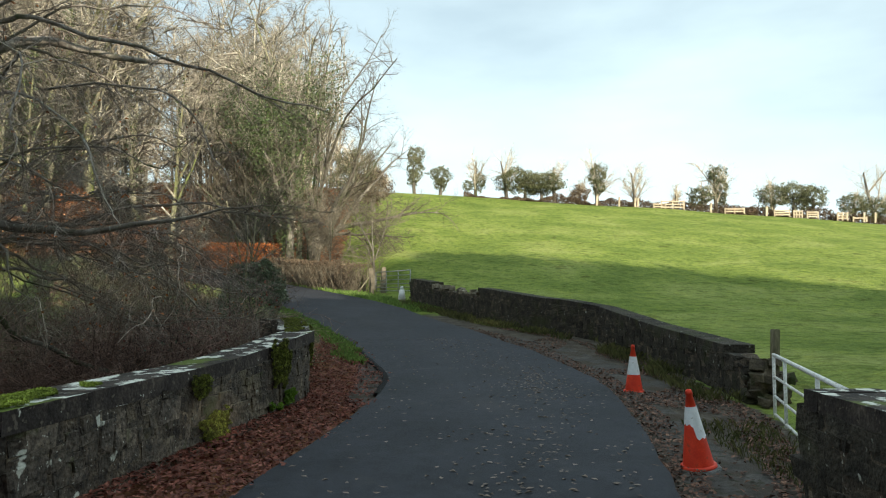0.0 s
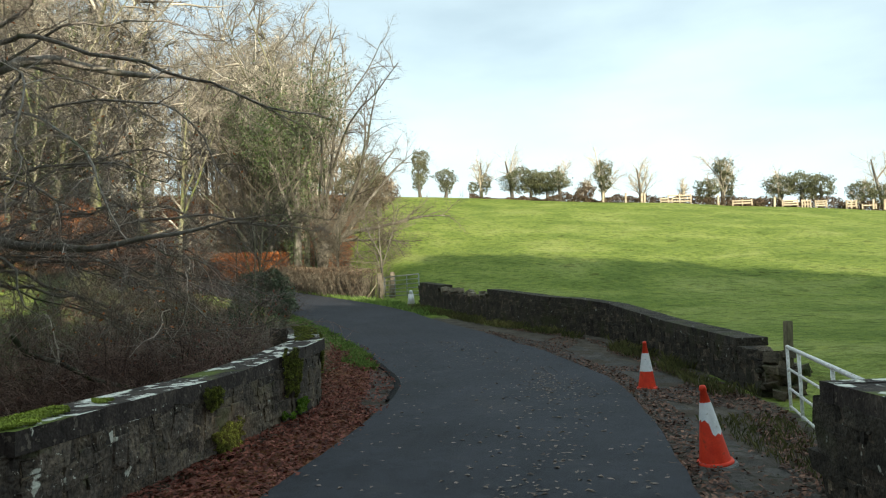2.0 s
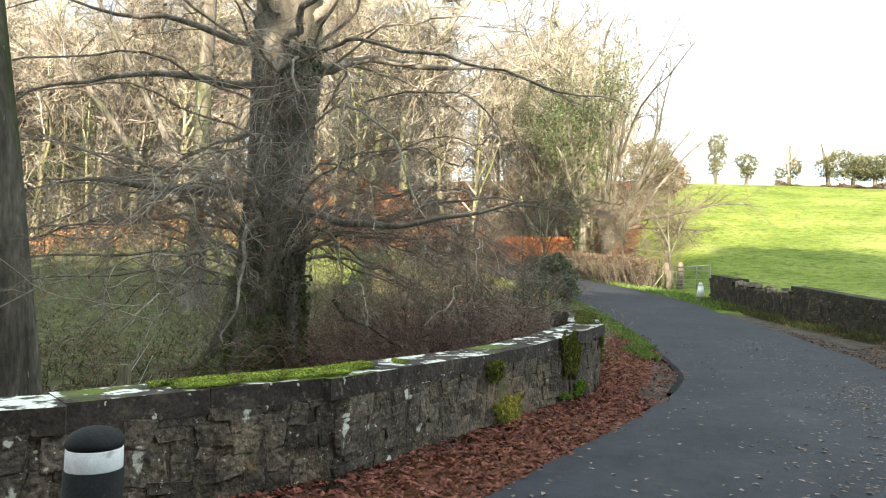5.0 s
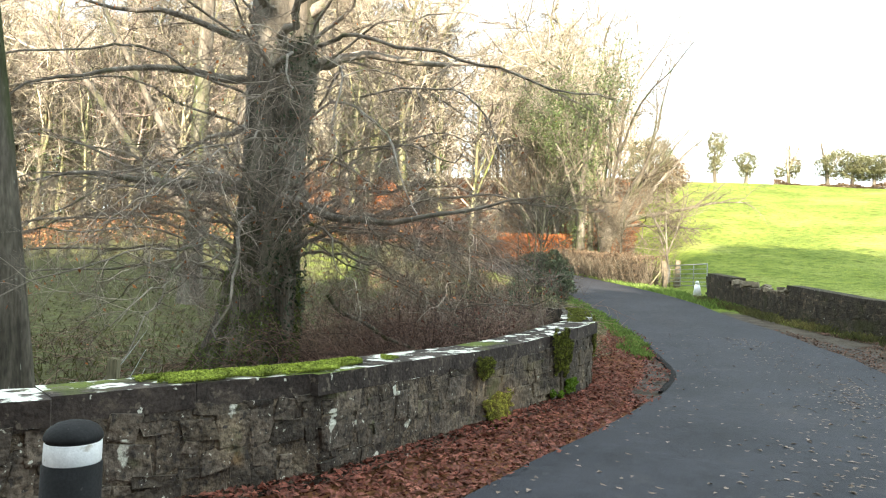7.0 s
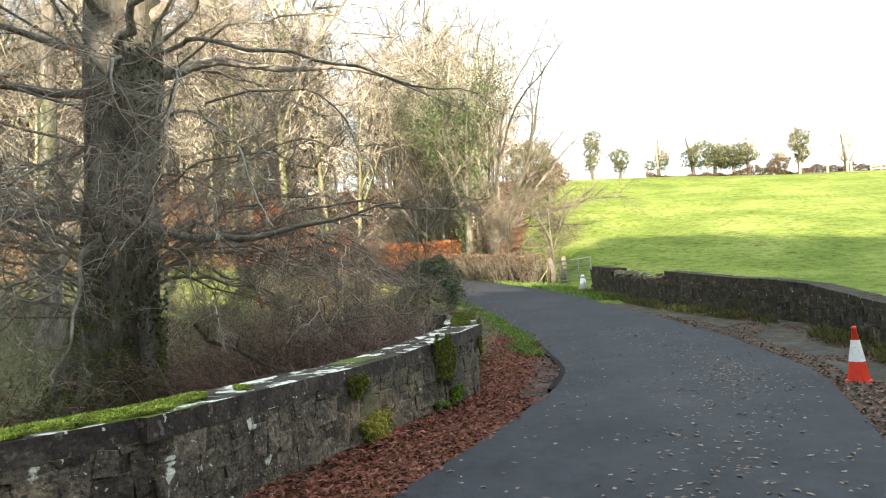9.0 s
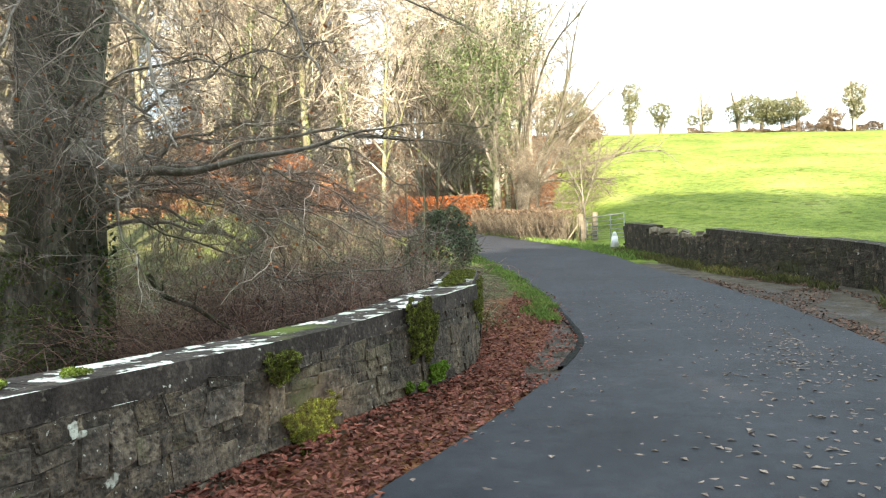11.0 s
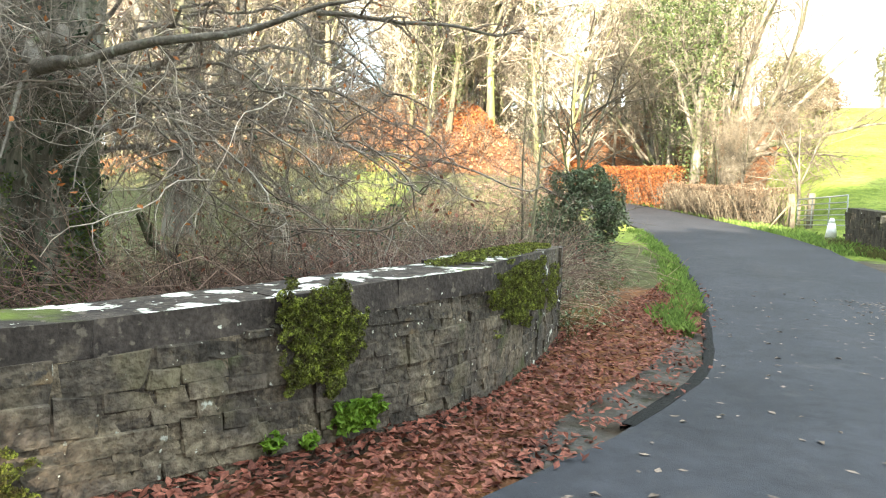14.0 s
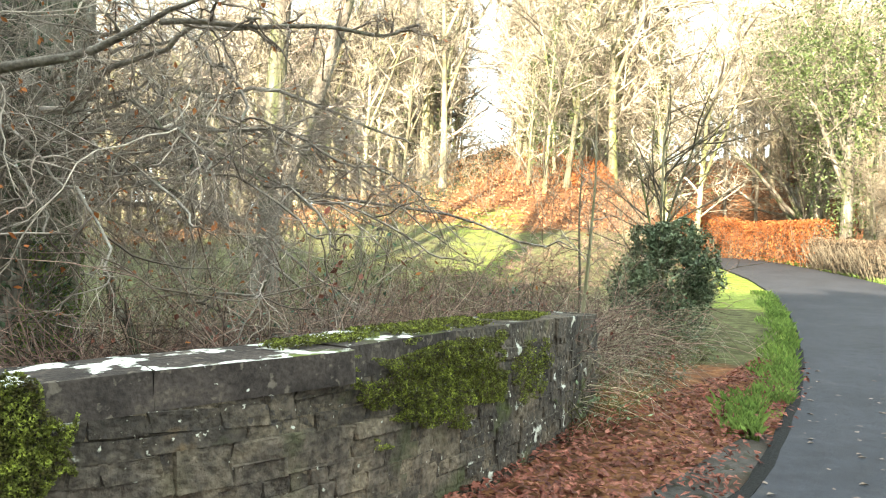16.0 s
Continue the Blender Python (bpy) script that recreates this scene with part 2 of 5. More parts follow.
BOLLARD = material("black_plastic", [(0.3, (0.004, 0.0045, 0.005)), (0.7, (0.012, 0.0125, 0.014))], 9.0, 0.72, 0.15, 60, local=True, layers=[(24.0, 0.68, 0.76, (0.06, 0.06, 0.055))])
TIMBER = material("weathered_timber", [(0.3, (0.11, 0.10, 0.06)), (0.7, (0.24, 0.21, 0.14))], 7.0, 0.9, 0.6, 30, stretched=(1, 1, 0.15))
PALE_TIMBER = material("new_timber", [(0.3, (0.36, 0.29, 0.20)), (0.7, (0.55, 0.46, 0.34))], 3.0, 0.8, 0.3, 30)
WHITE_PAINT = material("white_painted_metal", [(0.3, (0.55, 0.55, 0.53)), (0.7, (0.80, 0.80, 0.78))], 14.0, 0.45, 0.15, layers=[(17.0, 0.62, 0.70, (0.22, 0.13, 0.07))])
GALVANISED = material("galvanised_steel", [(0.3, (0.20, 0.21, 0.21)), (0.7, (0.34, 0.35, 0.35))], 12.0, 0.5, 0.1)
ROOF = material("barn_sheet", [(0.3, (0.075, 0.045, 0.035)), (0.7, (0.12, 0.075, 0.055))], 1.0, 0.8, 0.2)
PALE_TWIG = material("pale_twig", [(0.3, (0.34, 0.29, 0.21)), (0.7, (0.62, 0.54, 0.42))], 0.6, 0.85, 0.0, island=0.4)
SHADE_WOOD = material("shade_mass", [(0.3, (0.05, 0.045, 0.03)), (0.7, (0.11, 0.09, 0.06))], 0.4, 1.0, 0.0, island=0.3)


# ---- mesh tools ----
def soft(v, c):
    return (math.sqrt(v * v + c * c) + v) / 2


def ease(a, b, v):
    t = min(1.0, max(0.0, (v - a) / (b - a)))
    return t * t * (3 - 2 * t)


def along(table, v):
    """Straight-line value of a small table of (key, value)."""
    if v <= table[0][0]:
        (a, p), (b, q) = table[0], table[1]
    else:
        for (a, p), (b, q) in zip(table, table[1:]):
            if v <= b:
                break
    return p + (q - p) * (v - a) / (b - a)


def raw(name, verts, faces, mat, parent=None, label="", smooth=False):
    me = bpy.data.meshes.new(name)
    me.from_pydata([tuple(v) for v in verts], [], faces)
    me.materials.append(mat)
    if smooth:
        me.polygons.foreach_set("use_smooth", [True] * len(me.polygons))
    me.update()
    ob = new(name, me)
    ob.parent = parent
    if label:
        ob["label"] = label
    return ob


def part(name, bm, mat, parent=None, label="", smooth=False):
    me = bpy.data.meshes.new(name)
    bm.to_mesh(me)
    bm.free()
    me.materials.append(mat)
    if smooth:
        me.polygons.foreach_set("use_smooth", [True] * len(me.polygons))
    ob = new(name, me)
    ob.parent = parent
    if label:
        ob["label"] = label
    return ob


def thing(name, place, label, category, group="", kind="", turn=0.0):
    ob = new(name)
    ob.empty_display_size = 0.1
    ob.matrix_basis = pose(*place, 0, 0, turn)
    return tagged(ob, label, category, group, kind)


class Wood:
    """Collects tapered limbs as tubes in one mesh."""

    def __init__(self, seed):
        self.v, self.f, self.r, self.tip, self.fine, self.curl = [], [], random.Random(seed), 2, 3, 1.0

    def tube(self, pts, radii, sides=5, cap=True):
        base = len(self.v)
        n = len(pts)
        for i, p in enumerate(pts):
            d = (pts[min(i + 1, n - 1)] - pts[max(i - 1, 0)])
            d = d.normalized() if d.length > 1e-6 else Vector((0, 0, 1))
            a = d.cross(Vector((0, 0, 1)) if abs(d.z) < 0.9 else Vector((1, 0, 0))).normalized()
            b = d.cross(a)
            for k in range(sides):
                w = 2 * math.pi * k / sides
                self.v.append(p + radii[i] * (math.cos(w) * a + math.sin(w) * b))
        for i in range(n - 1):
            for k in range(sides):
                q = (k + 1) % sides
                self.f.append((base + i * sides + k, base + i * sides + q, base + (i + 1) * sides + q, base + (i + 1) * sides + k))
        if cap and radii[-1] > 0.02:
            self.f.append(tuple(base + (n - 1) * sides + k for k in range(sides)))

    def path(self, start, way, length, segs, wobble, droop=0.0):
        pts, d, step = [Vector(start)], Vector(way).normalized(), length / segs
        for i in range(segs):
            d = d + Vector((self.r.uniform(-1, 1), self.r.uniform(-1, 1), self.r.uniform(-1, 1))) * wobble + Vector((0, 0, -droop))
            d.normalize()
            pts.append(pts[-1] + d * step)
        return pts

    def limb(self, pts, r0, r1, sides=5):
        n = len(pts) - 1
        self.tube(pts, [r0 + (r1 - r0) * (i / n) for i in range(n + 1)], sides)

    def side_shoot(self, pts, t, angle, up=0.0):
        """A start on the path at t (0 to 1) and a way that leaves it at an angle."""
        n = len(pts) - 1
        i = min(int(t * n), n - 1)
        p = pts[i].lerp(pts[i + 1], t * n - i)
        d = (pts[i + 1] - pts[i]).normalized()
        o = Vector((self.r.uniform(-1, 1), self.r.uniform(-1, 1), self.r.uniform(-1, 1)))
        o = (o - o.dot(d) * d)
        o = o.normalized() if o.length > 1e-5 else Vector((1, 0, 0))
        w = d * math.cos(angle) + o * math.sin(angle) + Vector((0, 0, up))
        return p, w.normalized()

    def spray(self, pts, length, radius, level, count, droop=0.0, wobble=0.18, up=0.1, ratio=0.55, sides=(5, 4, 3, 3), first=0.2, splay=(0.5, 1.05)):
        """Side shoots along a path, and side shoots along those, down to level 0."""
        if level < 0:
            return
        for i in range(count):
            t = first + (1 - first) * (i + self.r.random()) / count
            p, w = self.side_shoot(pts, min(t, 0.999), self.r.uniform(*splay), up)
            ln = length * self.r.uniform(0.55, 1.15) * (1.15 - 0.5 * t)
            segs = int(4 * self.curl) if level > 1 else (int(3 * self.curl) if level == 1 else self.tip)
            q = self.path(p, w, ln, segs, wobble, droop)
            rr = radius * self.r.uniform(0.7, 1.1) * (1.1 - 0.5 * t)
            if level == 0 and self.tip == 1:
                self.spike(q[0], q[1], rr)
                continue
            self.limb(q, rr, rr * 0.3, sides[max(0, 3 - level)] if level < 4 else 5)
            self.spray(q, ln * ratio, rr * 0.5, level - 1, max(3, int(count * 0.75)), droop, wobble, up, ratio, sides, 0.15, splay)

    def spike(self, p, q, rad):
        """A last twig: three sides that run to a point, with two finer shoots."""
        d = (q - p).normalized()
        a = d.cross(Vector((0.3, 0.2, 1))).normalized()
        b, k = d.cross(a), len(self.v)
        self.v += [p + a * rad, p + (b * 0.87 - a * 0.5) * rad, p - (b * 0.87 + a * 0.5) * rad, q]
        self.f += [(k, k + 1, k + 3), (k + 1, k + 2, k + 3), (k + 2, k, k + 3)]
        ln = (q - p).length
        for i in range(self.fine):
            s = p.lerp(q, self.r.uniform(0.15, 0.9))
            e = s + (d * 0.7 + a * self.r.uniform(-0.9, 0.9) + b * self.r.uniform(-0.9, 0.9)) * ln * self.r.uniform(0.3, 0.7)
            k = len(self.v)
            self.v += [s + b * rad * 0.5, s - b * rad * 0.5, e]
            self.f.append((k, k + 1, k + 2))

    def out(self, name, mat, parent=None, label="", smooth=True):
        return raw(name, self.v, self.f, mat, parent, label, smooth)


class Leaves:
    """Collects small bent leaves or blades in one mesh."""

    def __init__(self, seed):
        self.v, self.f, self.r = [], [], random.Random(seed)

    def leaf(self, p, size, tilt=1.0, width=0.6):
        r = self.r
        a = Vector((r.uniform(-1, 1), r.uniform(-1, 1), r.uniform(-1, 1) * tilt)).normalized()
        n = Vector((r.uniform(-1, 1) * tilt, r.uniform(-1, 1) * tilt, 1)).normalized()
        b = n.cross(a)
        b = b.normalized() if b.length > 1e-4 else Vector((1, 0, 0))
        a, b, k = a * size * 0.5, b * size * width * 0.5, len(self.v)
        c = n * size * r.uniform(-0.12, 0.2)
        p = Vector(p)
        self.v += [p - a, p + b * 0.9 + c, p + a, p - b * 0.9 + c]
        self.f += [(k, k + 1, k + 2), (k, k + 2, k + 3)]

    def blade(self, p, height, lean, width):
        r, p, k = self.r, Vector(p), len(self.v)
        w = r.uniform(0, 6.283)
        side = Vector((math.cos(w), math.sin(w), 0)) * width
        to = Vector((math.cos(w + 1.4), math.sin(w + 1.4), 0)) * lean * height * r.uniform(0.2, 1.0)
        self.v += [p - side, p + side, p + to * 0.35 + Vector((0, 0, height * 0.6)), p + to + Vector((0, 0, height * r.uniform(0.7, 1)))]
        self.f += [(k, k + 1, k + 2), (k, k + 2, k + 3)]

    def out(self, name, mat, parent=None, label=""):
        return raw(name, self.v, self.f, mat, parent, label)


# ---- the lie of the land ----
LEFT_ROAD = [(-8, -2.6), (2.0, -2.1), (5.8, -1.62), (8.4, -1.23), (10.5, -1.0), (12.4, -0.98), (13.2, -1.08), (14.3, -1.34), (16.5, -1.95), (18.8, -2.7), (21.4, -3.65), (24.7, -5.0),
             (29.0, -6.9), (36.0, -10.6), (45.0, -16.0), (54.0, -21.5), (70.0, -34.0)]
RIGHT_ROAD = [(-8, 1.2), (2.0, 1.5), (5.7, 1.88), (8.0, 2.29), (11.0, 2.66), (12.6, 2.7), (14.3, 2.5), (16.5, 2.1), (18.0, 1.6), (20.6, 0.8), (22.7, -0.1), (25.6, -1.1), (27.0, -1.5), (30.5, -3.0),
              (34.5, -5.1), (42.0, -9.4), (50.0, -14.4), (60.0, -21.5), (76.0, -34.0)]
LEFT_BANK = [(-8, -9.6), (0.0, -6.4), (2.7, -4.1), (3.9, -3.5), (4.7, -3.15), (6.3, -2.9), (8.1, -2.65), (10.2, -2.4), (13.3, -3.4), (18.0, -4.7), (24.0, -7.0), (30.0, -9.5), (36.0, -13.0), (45.0, -18.5), (54.0, -24.5), (70.0, -38.0)]
FIELD_EDGE = [(-8, 3.3), (5.0, 3.3), (9.0, 4.6), (15.0, 4.9), (18.6, 4.5), (20.0, 3.2), (22.1, 1.6), (29.5, -1.0), (34.6, -3.2), (42.4, -6.0), (54.0, -13.0), (76.0, -30.0)]


def road_height(y):
    return 0.073 * soft(min(y, 60) - 14, 3)


def field_height(x, y):
    lean = min(1.1, max(0.5, 1 - 0.0047 * (x + 3.5)))
    return 0.25 * soft(min(y, 84) - 30, 10) * lean - 0.05 * max(0.0, min(y, 300) - 86)


def wood_height(x, y):
    d = -0.5 * x + 0.86 * y
    return -0.55 + 0.31 * soft(min(d, 74) - 26, 7) * (1 - 0.5 * ease(4, 34, -x - 0.6 * y))


def ground_height(x, y):
    z = road_height(y)
    wide = 0.6 * max(0.0, y - 42)
    z += (0.5 * (wood_height(x, y) + field_height(x, y)) - z) * ease(54, 76, y)
    z += (wood_height(x, y) - z) * ease(0.0, 1.8 + wide, along(LEFT_BANK, y) - x)
    z += (field_height(x, y) - z) * ease(0.0, 3.0 + wide, x - along(FIELD_EDGE, y))
    return z


# ---- ground ----
def spaced(lo, hi, fine_lo, fine_hi, step, growth):
    vals = list(np.arange(fine_lo, fine_hi + 1e-6, step))
    s, v = step, fine_hi
    while v < hi:
        s *= growth
        v += s
        vals.append(v)
    s, v = step, fine_lo
    while v > lo:
        s *= growth
        v -= s
        vals.insert(0, v)
    return vals


def build_ground():
    xs, ys = spaced(-1500, 1500, -9, 7, 0.28, 1.07), spaced(-400, 1800, -2, 36, 0.32, 1.06)
    verts, tint = [], []
    for y in ys:
        lo, hi = along(LEFT_ROAD, y), along(RIGHT_ROAD, y)
        lb, fe = along(LEFT_BANK, y), along(FIELD_EDGE, y)
        for x in xs:
            z = ground_height(x, y)
            inside = min(x - lo, hi - x)
            if y < 75:
                z -= 0.16 * ease(0.0, 0.5, inside)
            z += 0.05 * noise.noise((x * 0.5, y * 0.5, 1.3)) * ease(0.2, 2, -inside) + 0.25 * noise.noise((x * 0.09, y * 0.09, 5)) * ease(2, 15, -inside)
            verts.append((x, y, z))
            d = -0.5 * x + 0.86 * y
            litter = max(ease(0.15, 0.8, lb + 0.9 - x) * (1 - ease(7, 16, lb - x)) * ease(4, 9, y), ease(37, 44, d) * ease(-1.0, 2.0, lb - x), ease(42, 47, y) * ease(0.0, 3, -0.095 * y - 1 - x))
            az = math.degrees(math.atan2(0.8 - x, y - 8.4)) if y > 9 else 90
            glade = ease(37, 41, az) * (1 - ease(44, 48, az)) * ease(27, 31, d) * (1 - ease(41, 46, d)) * 0.48
            litter *= 1 - glade
            if x < lb - 1 and d < 60:
                litter = max(litter, 0.74 * (1 - 0.7 * glade))
            if y < 44:
                litter = max(litter, 0.85 * ease(-0.4, 0.0, lo - x) * ease(-0.5, 0.4, x - lb) * (1 - ease(14.8, 16.5, y)), 0.8 * ease(0.1, 0.5, lo - x + 0.3 * noise.noise((x * 0.9, y * 0.8, 21))) * (1 - ease(24, 27, y)) * ease(-6, -4, x - lb))
            dirt = ease(-0.5, -0.1, x - hi) * ease(0.0, 0.6, fe - x) * (1 - ease(23, 27, y)) if y < 60 else 0.0
            tint.append((litter, dirt, max(ease(35, 41, d) * (1 - ease(2, 10, -x - 0.6 * y)), ease(-0.6, 0.2, x - lb) * (1 - ease(17, 19, y))), 1.0))
    nx = len(xs)
    faces = [(j * nx + i, j * nx + i + 1, (j + 1) * nx + i + 1, (j + 1) * nx + i) for j in range(len(ys) - 1) for i in range(nx - 1)]
    m = bpy.data.materials.new("ground_cover")
    m.use_nodes = True
    n, l = m.node_tree.nodes, m.node_tree.links
    bsdf = n["Principled BSDF"]
    bsdf.inputs["Roughness"].default_value = 1.0
    bsdf.inputs["Specular IOR Level"].default_value = 0.1
    geo, att = n.new("ShaderNodeNewGeometry"), n.new("ShaderNodeVertexColor")
    att.layer_name = "cover"
    split = n.new("ShaderNodeSeparateColor")
    l.new(att.outputs["Color"], split.inputs["Color"])

    def tex(size, det=8):
        t = n.new("ShaderNodeTexNoise")
        t.inputs["Scale"].default_value, t.inputs["Detail"].default_value, t.inputs["Distortion"].default_value = size, det, 0.5
        l.new(geo.outputs["Position"], t.inputs["Vector"])
        return t.outputs["Fac"]

    def ramp(fac, stops):
        r = n.new("ShaderNodeValToRGB")
        e = r.color_ramp.elements
        e[0].position, e[0].color = stops[0][0], (*stops[0][1], 1)
        e[1].position, e[1].color = stops[-1][0], (*stops[-1][1], 1)
        for p, c in stops[1:-1]:
            e.new(p).color = (*c, 1)
        l.new(fac, r.inputs["Fac"])
        return r.outputs["Color"]

    def mix(fac, a, b, kind="MIX"):
        x = n.new("ShaderNodeMixRGB")
        x.blend_type = kind
        for s, v in zip(x.inputs, (fac, a, b)):
            if isinstance(v, float):
                s.default_value = v
            else:
                l.new(v, s)
        return x.outputs["Color"]

    def frayed(mask, size):
        a = n.new("ShaderNodeMath")
        a.operation = "ADD"
        l.new(mask, a.inputs[0])
        l.new(tex(size), a.inputs[1])
        r = n.new("ShaderNodeMapRange")
        r.inputs["From Min"].default_value, r.inputs["From Max"].default_value = 0.88, 1.10
        l.new(a.outputs["Value"], r.inputs["Value"])
        return r.outputs["Result"]

    grass = ramp(tex(0.22), [(0.3, (0.122, 0.170, 0.038)), (0.5, (0.178, 0.228, 0.055)), (0.7, (0.252, 0.286, 0.093))])
    tufts = ramp(tex(2.6), [(0.34, (0.62, 0.66, 0.5)), (0.5, (1, 1, 1)), (0.68, (1.18, 1.12, 0.95))])
    grass = mix(1.0, grass, tufts, "MULTIPLY")
    grass = mix(1.0, grass, ramp(tex(14.0), [(0.3, (0.68, 0.68, 0.6)), (0.7, (1.25, 1.25, 1.15))]), "MULTIPLY")
    grass = mix(1.0, grass, ramp(tex(1.1), [(0.60, (1, 1, 1)), (0.68, (0.62, 0.60, 0.55))]), "MULTIPLY")
    litter = ramp(tex(5.0), [(0.3, (0.065, 0.034, 0.020)), (0.52, (0.16, 0.072, 0.036)), (0.7, (0.29, 0.14, 0.065))])
    dull = ramp(tex(4.0), [(0.3, (0.046, 0.040, 0.022)), (0.52, (0.085, 0.086, 0.040)), (0.7, (0.135, 0.145, 0.066))])
    litter = mix(frayed(split.outputs["Blue"], 0.9), dull, litter)
    dirt = ramp(tex(3.0), [(0.3, (0.055, 0.045, 0.036)), (0.7, (0.12, 0.105, 0.085))])
    colour = mix(frayed(split.outputs["Green"], 2.5), mix(frayed(split.outputs["Red"], 1.6), grass, litter), dirt)
    l.new(colour, bsdf.inputs["Base Color"])
    b = n.new("ShaderNodeBump")
    b.inputs["Strength"].default_value, b.inputs["Distance"].default_value = 1.0, 0.12
    l.new(tex(7.0), b.inputs["Height"])
    l.new(b.outputs["Normal"], bsdf.inputs["Normal"])
    ob = raw("ground", verts, faces, m, smooth=True)
    layer = ob.data.color_attributes.new("cover", "FLOAT_COLOR", "POINT")
    layer.data.foreach_set("color", np.array(tint, dtype=np.float32).ravel())
    return tagged(ob, "green pasture and leaf-strewn woodland ground rising to a hill", "ground", kind="structure")


def strip(name, left, right, lift, y0, y1, mat, skirt=0.1, step=0.25, cross=8, crown=0.03):
    """A paved strip between two edges given as tables over y."""
    verts, faces, n = [], [], cross + 3
    rows = int((y1 - y0) / step) + 1
    for j in range(rows):
        y = y0 + (y1 - y0) * j / (rows - 1)
        a, b = along(left, y), along(right, y)
        wob = 0.025 * noise.noise((y * 1.7, 3, 0)), 0.03 * noise.noise((y * 1.7, 9, 0))
        a, b = a + wob[0], b + wob[1]
        z = road_height(y) + lift
        verts.append((a, y, z - skirt))
        for i in range(cross + 1):
            u = i / cross
            verts.append((a + (b - a) * u, y, z + crown * (4 * u * (1 - u)) + 0.006 * noise.noise((u * 6, y * 0.8, 2))))
        verts.append((b, y, z - skirt))
    for j in range(rows - 1):
        for i in range(n - 1):
            faces.append((j * n + i, j * n + i + 1, (j + 1) * n + i + 1, (j + 1) * n + i))
    return raw(name, verts, faces, mat, smooth=False)


build_ground()
tagged(strip("road", LEFT_ROAD, RIGHT_ROAD, 0.045, -7, 56, ASPHALT), "narrow dark grey asphalt lane curving uphill", "road", kind="structure")
EDGE_L, EDGE_R = [(y, x - 0.075) for y, x in LEFT_ROAD], [(y, x + 0.03) for y, x in LEFT_ROAD]
tagged(strip("road_edge", EDGE_L, EDGE_R, 0.049, 10.8, 20, TAR, 0.07, cross=2, crown=0.006), "black tarred lip of the fresh asphalt", "road edge", kind="structure")
PATCH_L = [(9.2, -1.25), (10.2, -1.42), (11.0, -1.50), (12.5, -1.52), (14.0, -1.70), (15.2, -1.80)]
tagged(strip("pavement_edge", PATCH_L, LEFT_ROAD, 0.006, 9.6, 14.9, OLD_ASPHALT, 0.06, cross=3, crown=0.0), "worn grey asphalt patch strewn with leaves", "pavement", kind="structure")
LAYBY_L = [(y, x + 0.12) for y, x in RIGHT_ROAD]
LAYBY_R = [(4.5, 2.62), (6.0, 2.85), (8.5, 3.5), (11.0, 3.9), (14.0, 3.75), (17.0, 3.1), (19.0, 2.2)]
tagged(strip("pavement", LAYBY_L, LAYBY_R, 0.004, -6, 19, OLD_ASPHALT, 0.06, cross=5, crown=0.0), "worn grey asphalt edge beside the lane", "pavement", kind="structure")


# ---- stone walls ----
def stone_meshes(seed, count, mat, skew=1.0, edge=(0.03, 0.08)):
    out, r = [], random.Random(seed)
    for k in range(count):
        bm = bmesh.new()
        bmesh.ops.create_cube(bm, size=1.0)
        bmesh.ops.bevel(bm, geom=bm.edges[:], offset=r.uniform(*edge), segments=1, affect="EDGES", profile=0.5)
        sx, sz, kx = r.uniform(-0.22, 0.22), r.uniform(-0.16, 0.16), r.uniform(-0.22, 0.22)
        for v in bm.verts:
            x, z = v.co.x, v.co.z
            v.co.x += skew * (sx * z + kx * x * z)
            v.co.z += skew * sz * x
            v.co += Vector((r.uniform(-1, 1) * 0.05, r.uniform(-1, 1) * 0.06, r.uniform(-1, 1) * 0.07)) * (0.4 + 0.6 * skew) * (1 if skew > 0.1 else 0.5)
        me = bpy.data.meshes.new("stone")
        bm.to_mesh(me)
        bm.free()
        me.materials.append(mat)
        out.append(me)
    return out


class Line:
    """A wall's front line over its length: place, way and height of the top."""

    def __init__(self, pts):
        self.p = [Vector(p) for p in pts]
        self.s = [0.0]
        for a, b in zip(self.p, self.p[1:]):
            self.s.append(self.s[-1] + (b.xy - a.xy).length)
        self.length = self.s[-1]

    def at(self, s):
        s = min(max(s, 0), self.length - 1e-4)
        for i in range(len(self.p) - 1):
            if s <= self.s[i + 1]:
                break
        t = (s - self.s[i]) / (self.s[i + 1] - self.s[i])
        return self.p[i].lerp(self.p[i + 1], t), (self.p[i + 1].xy - self.p[i].xy).normalized()


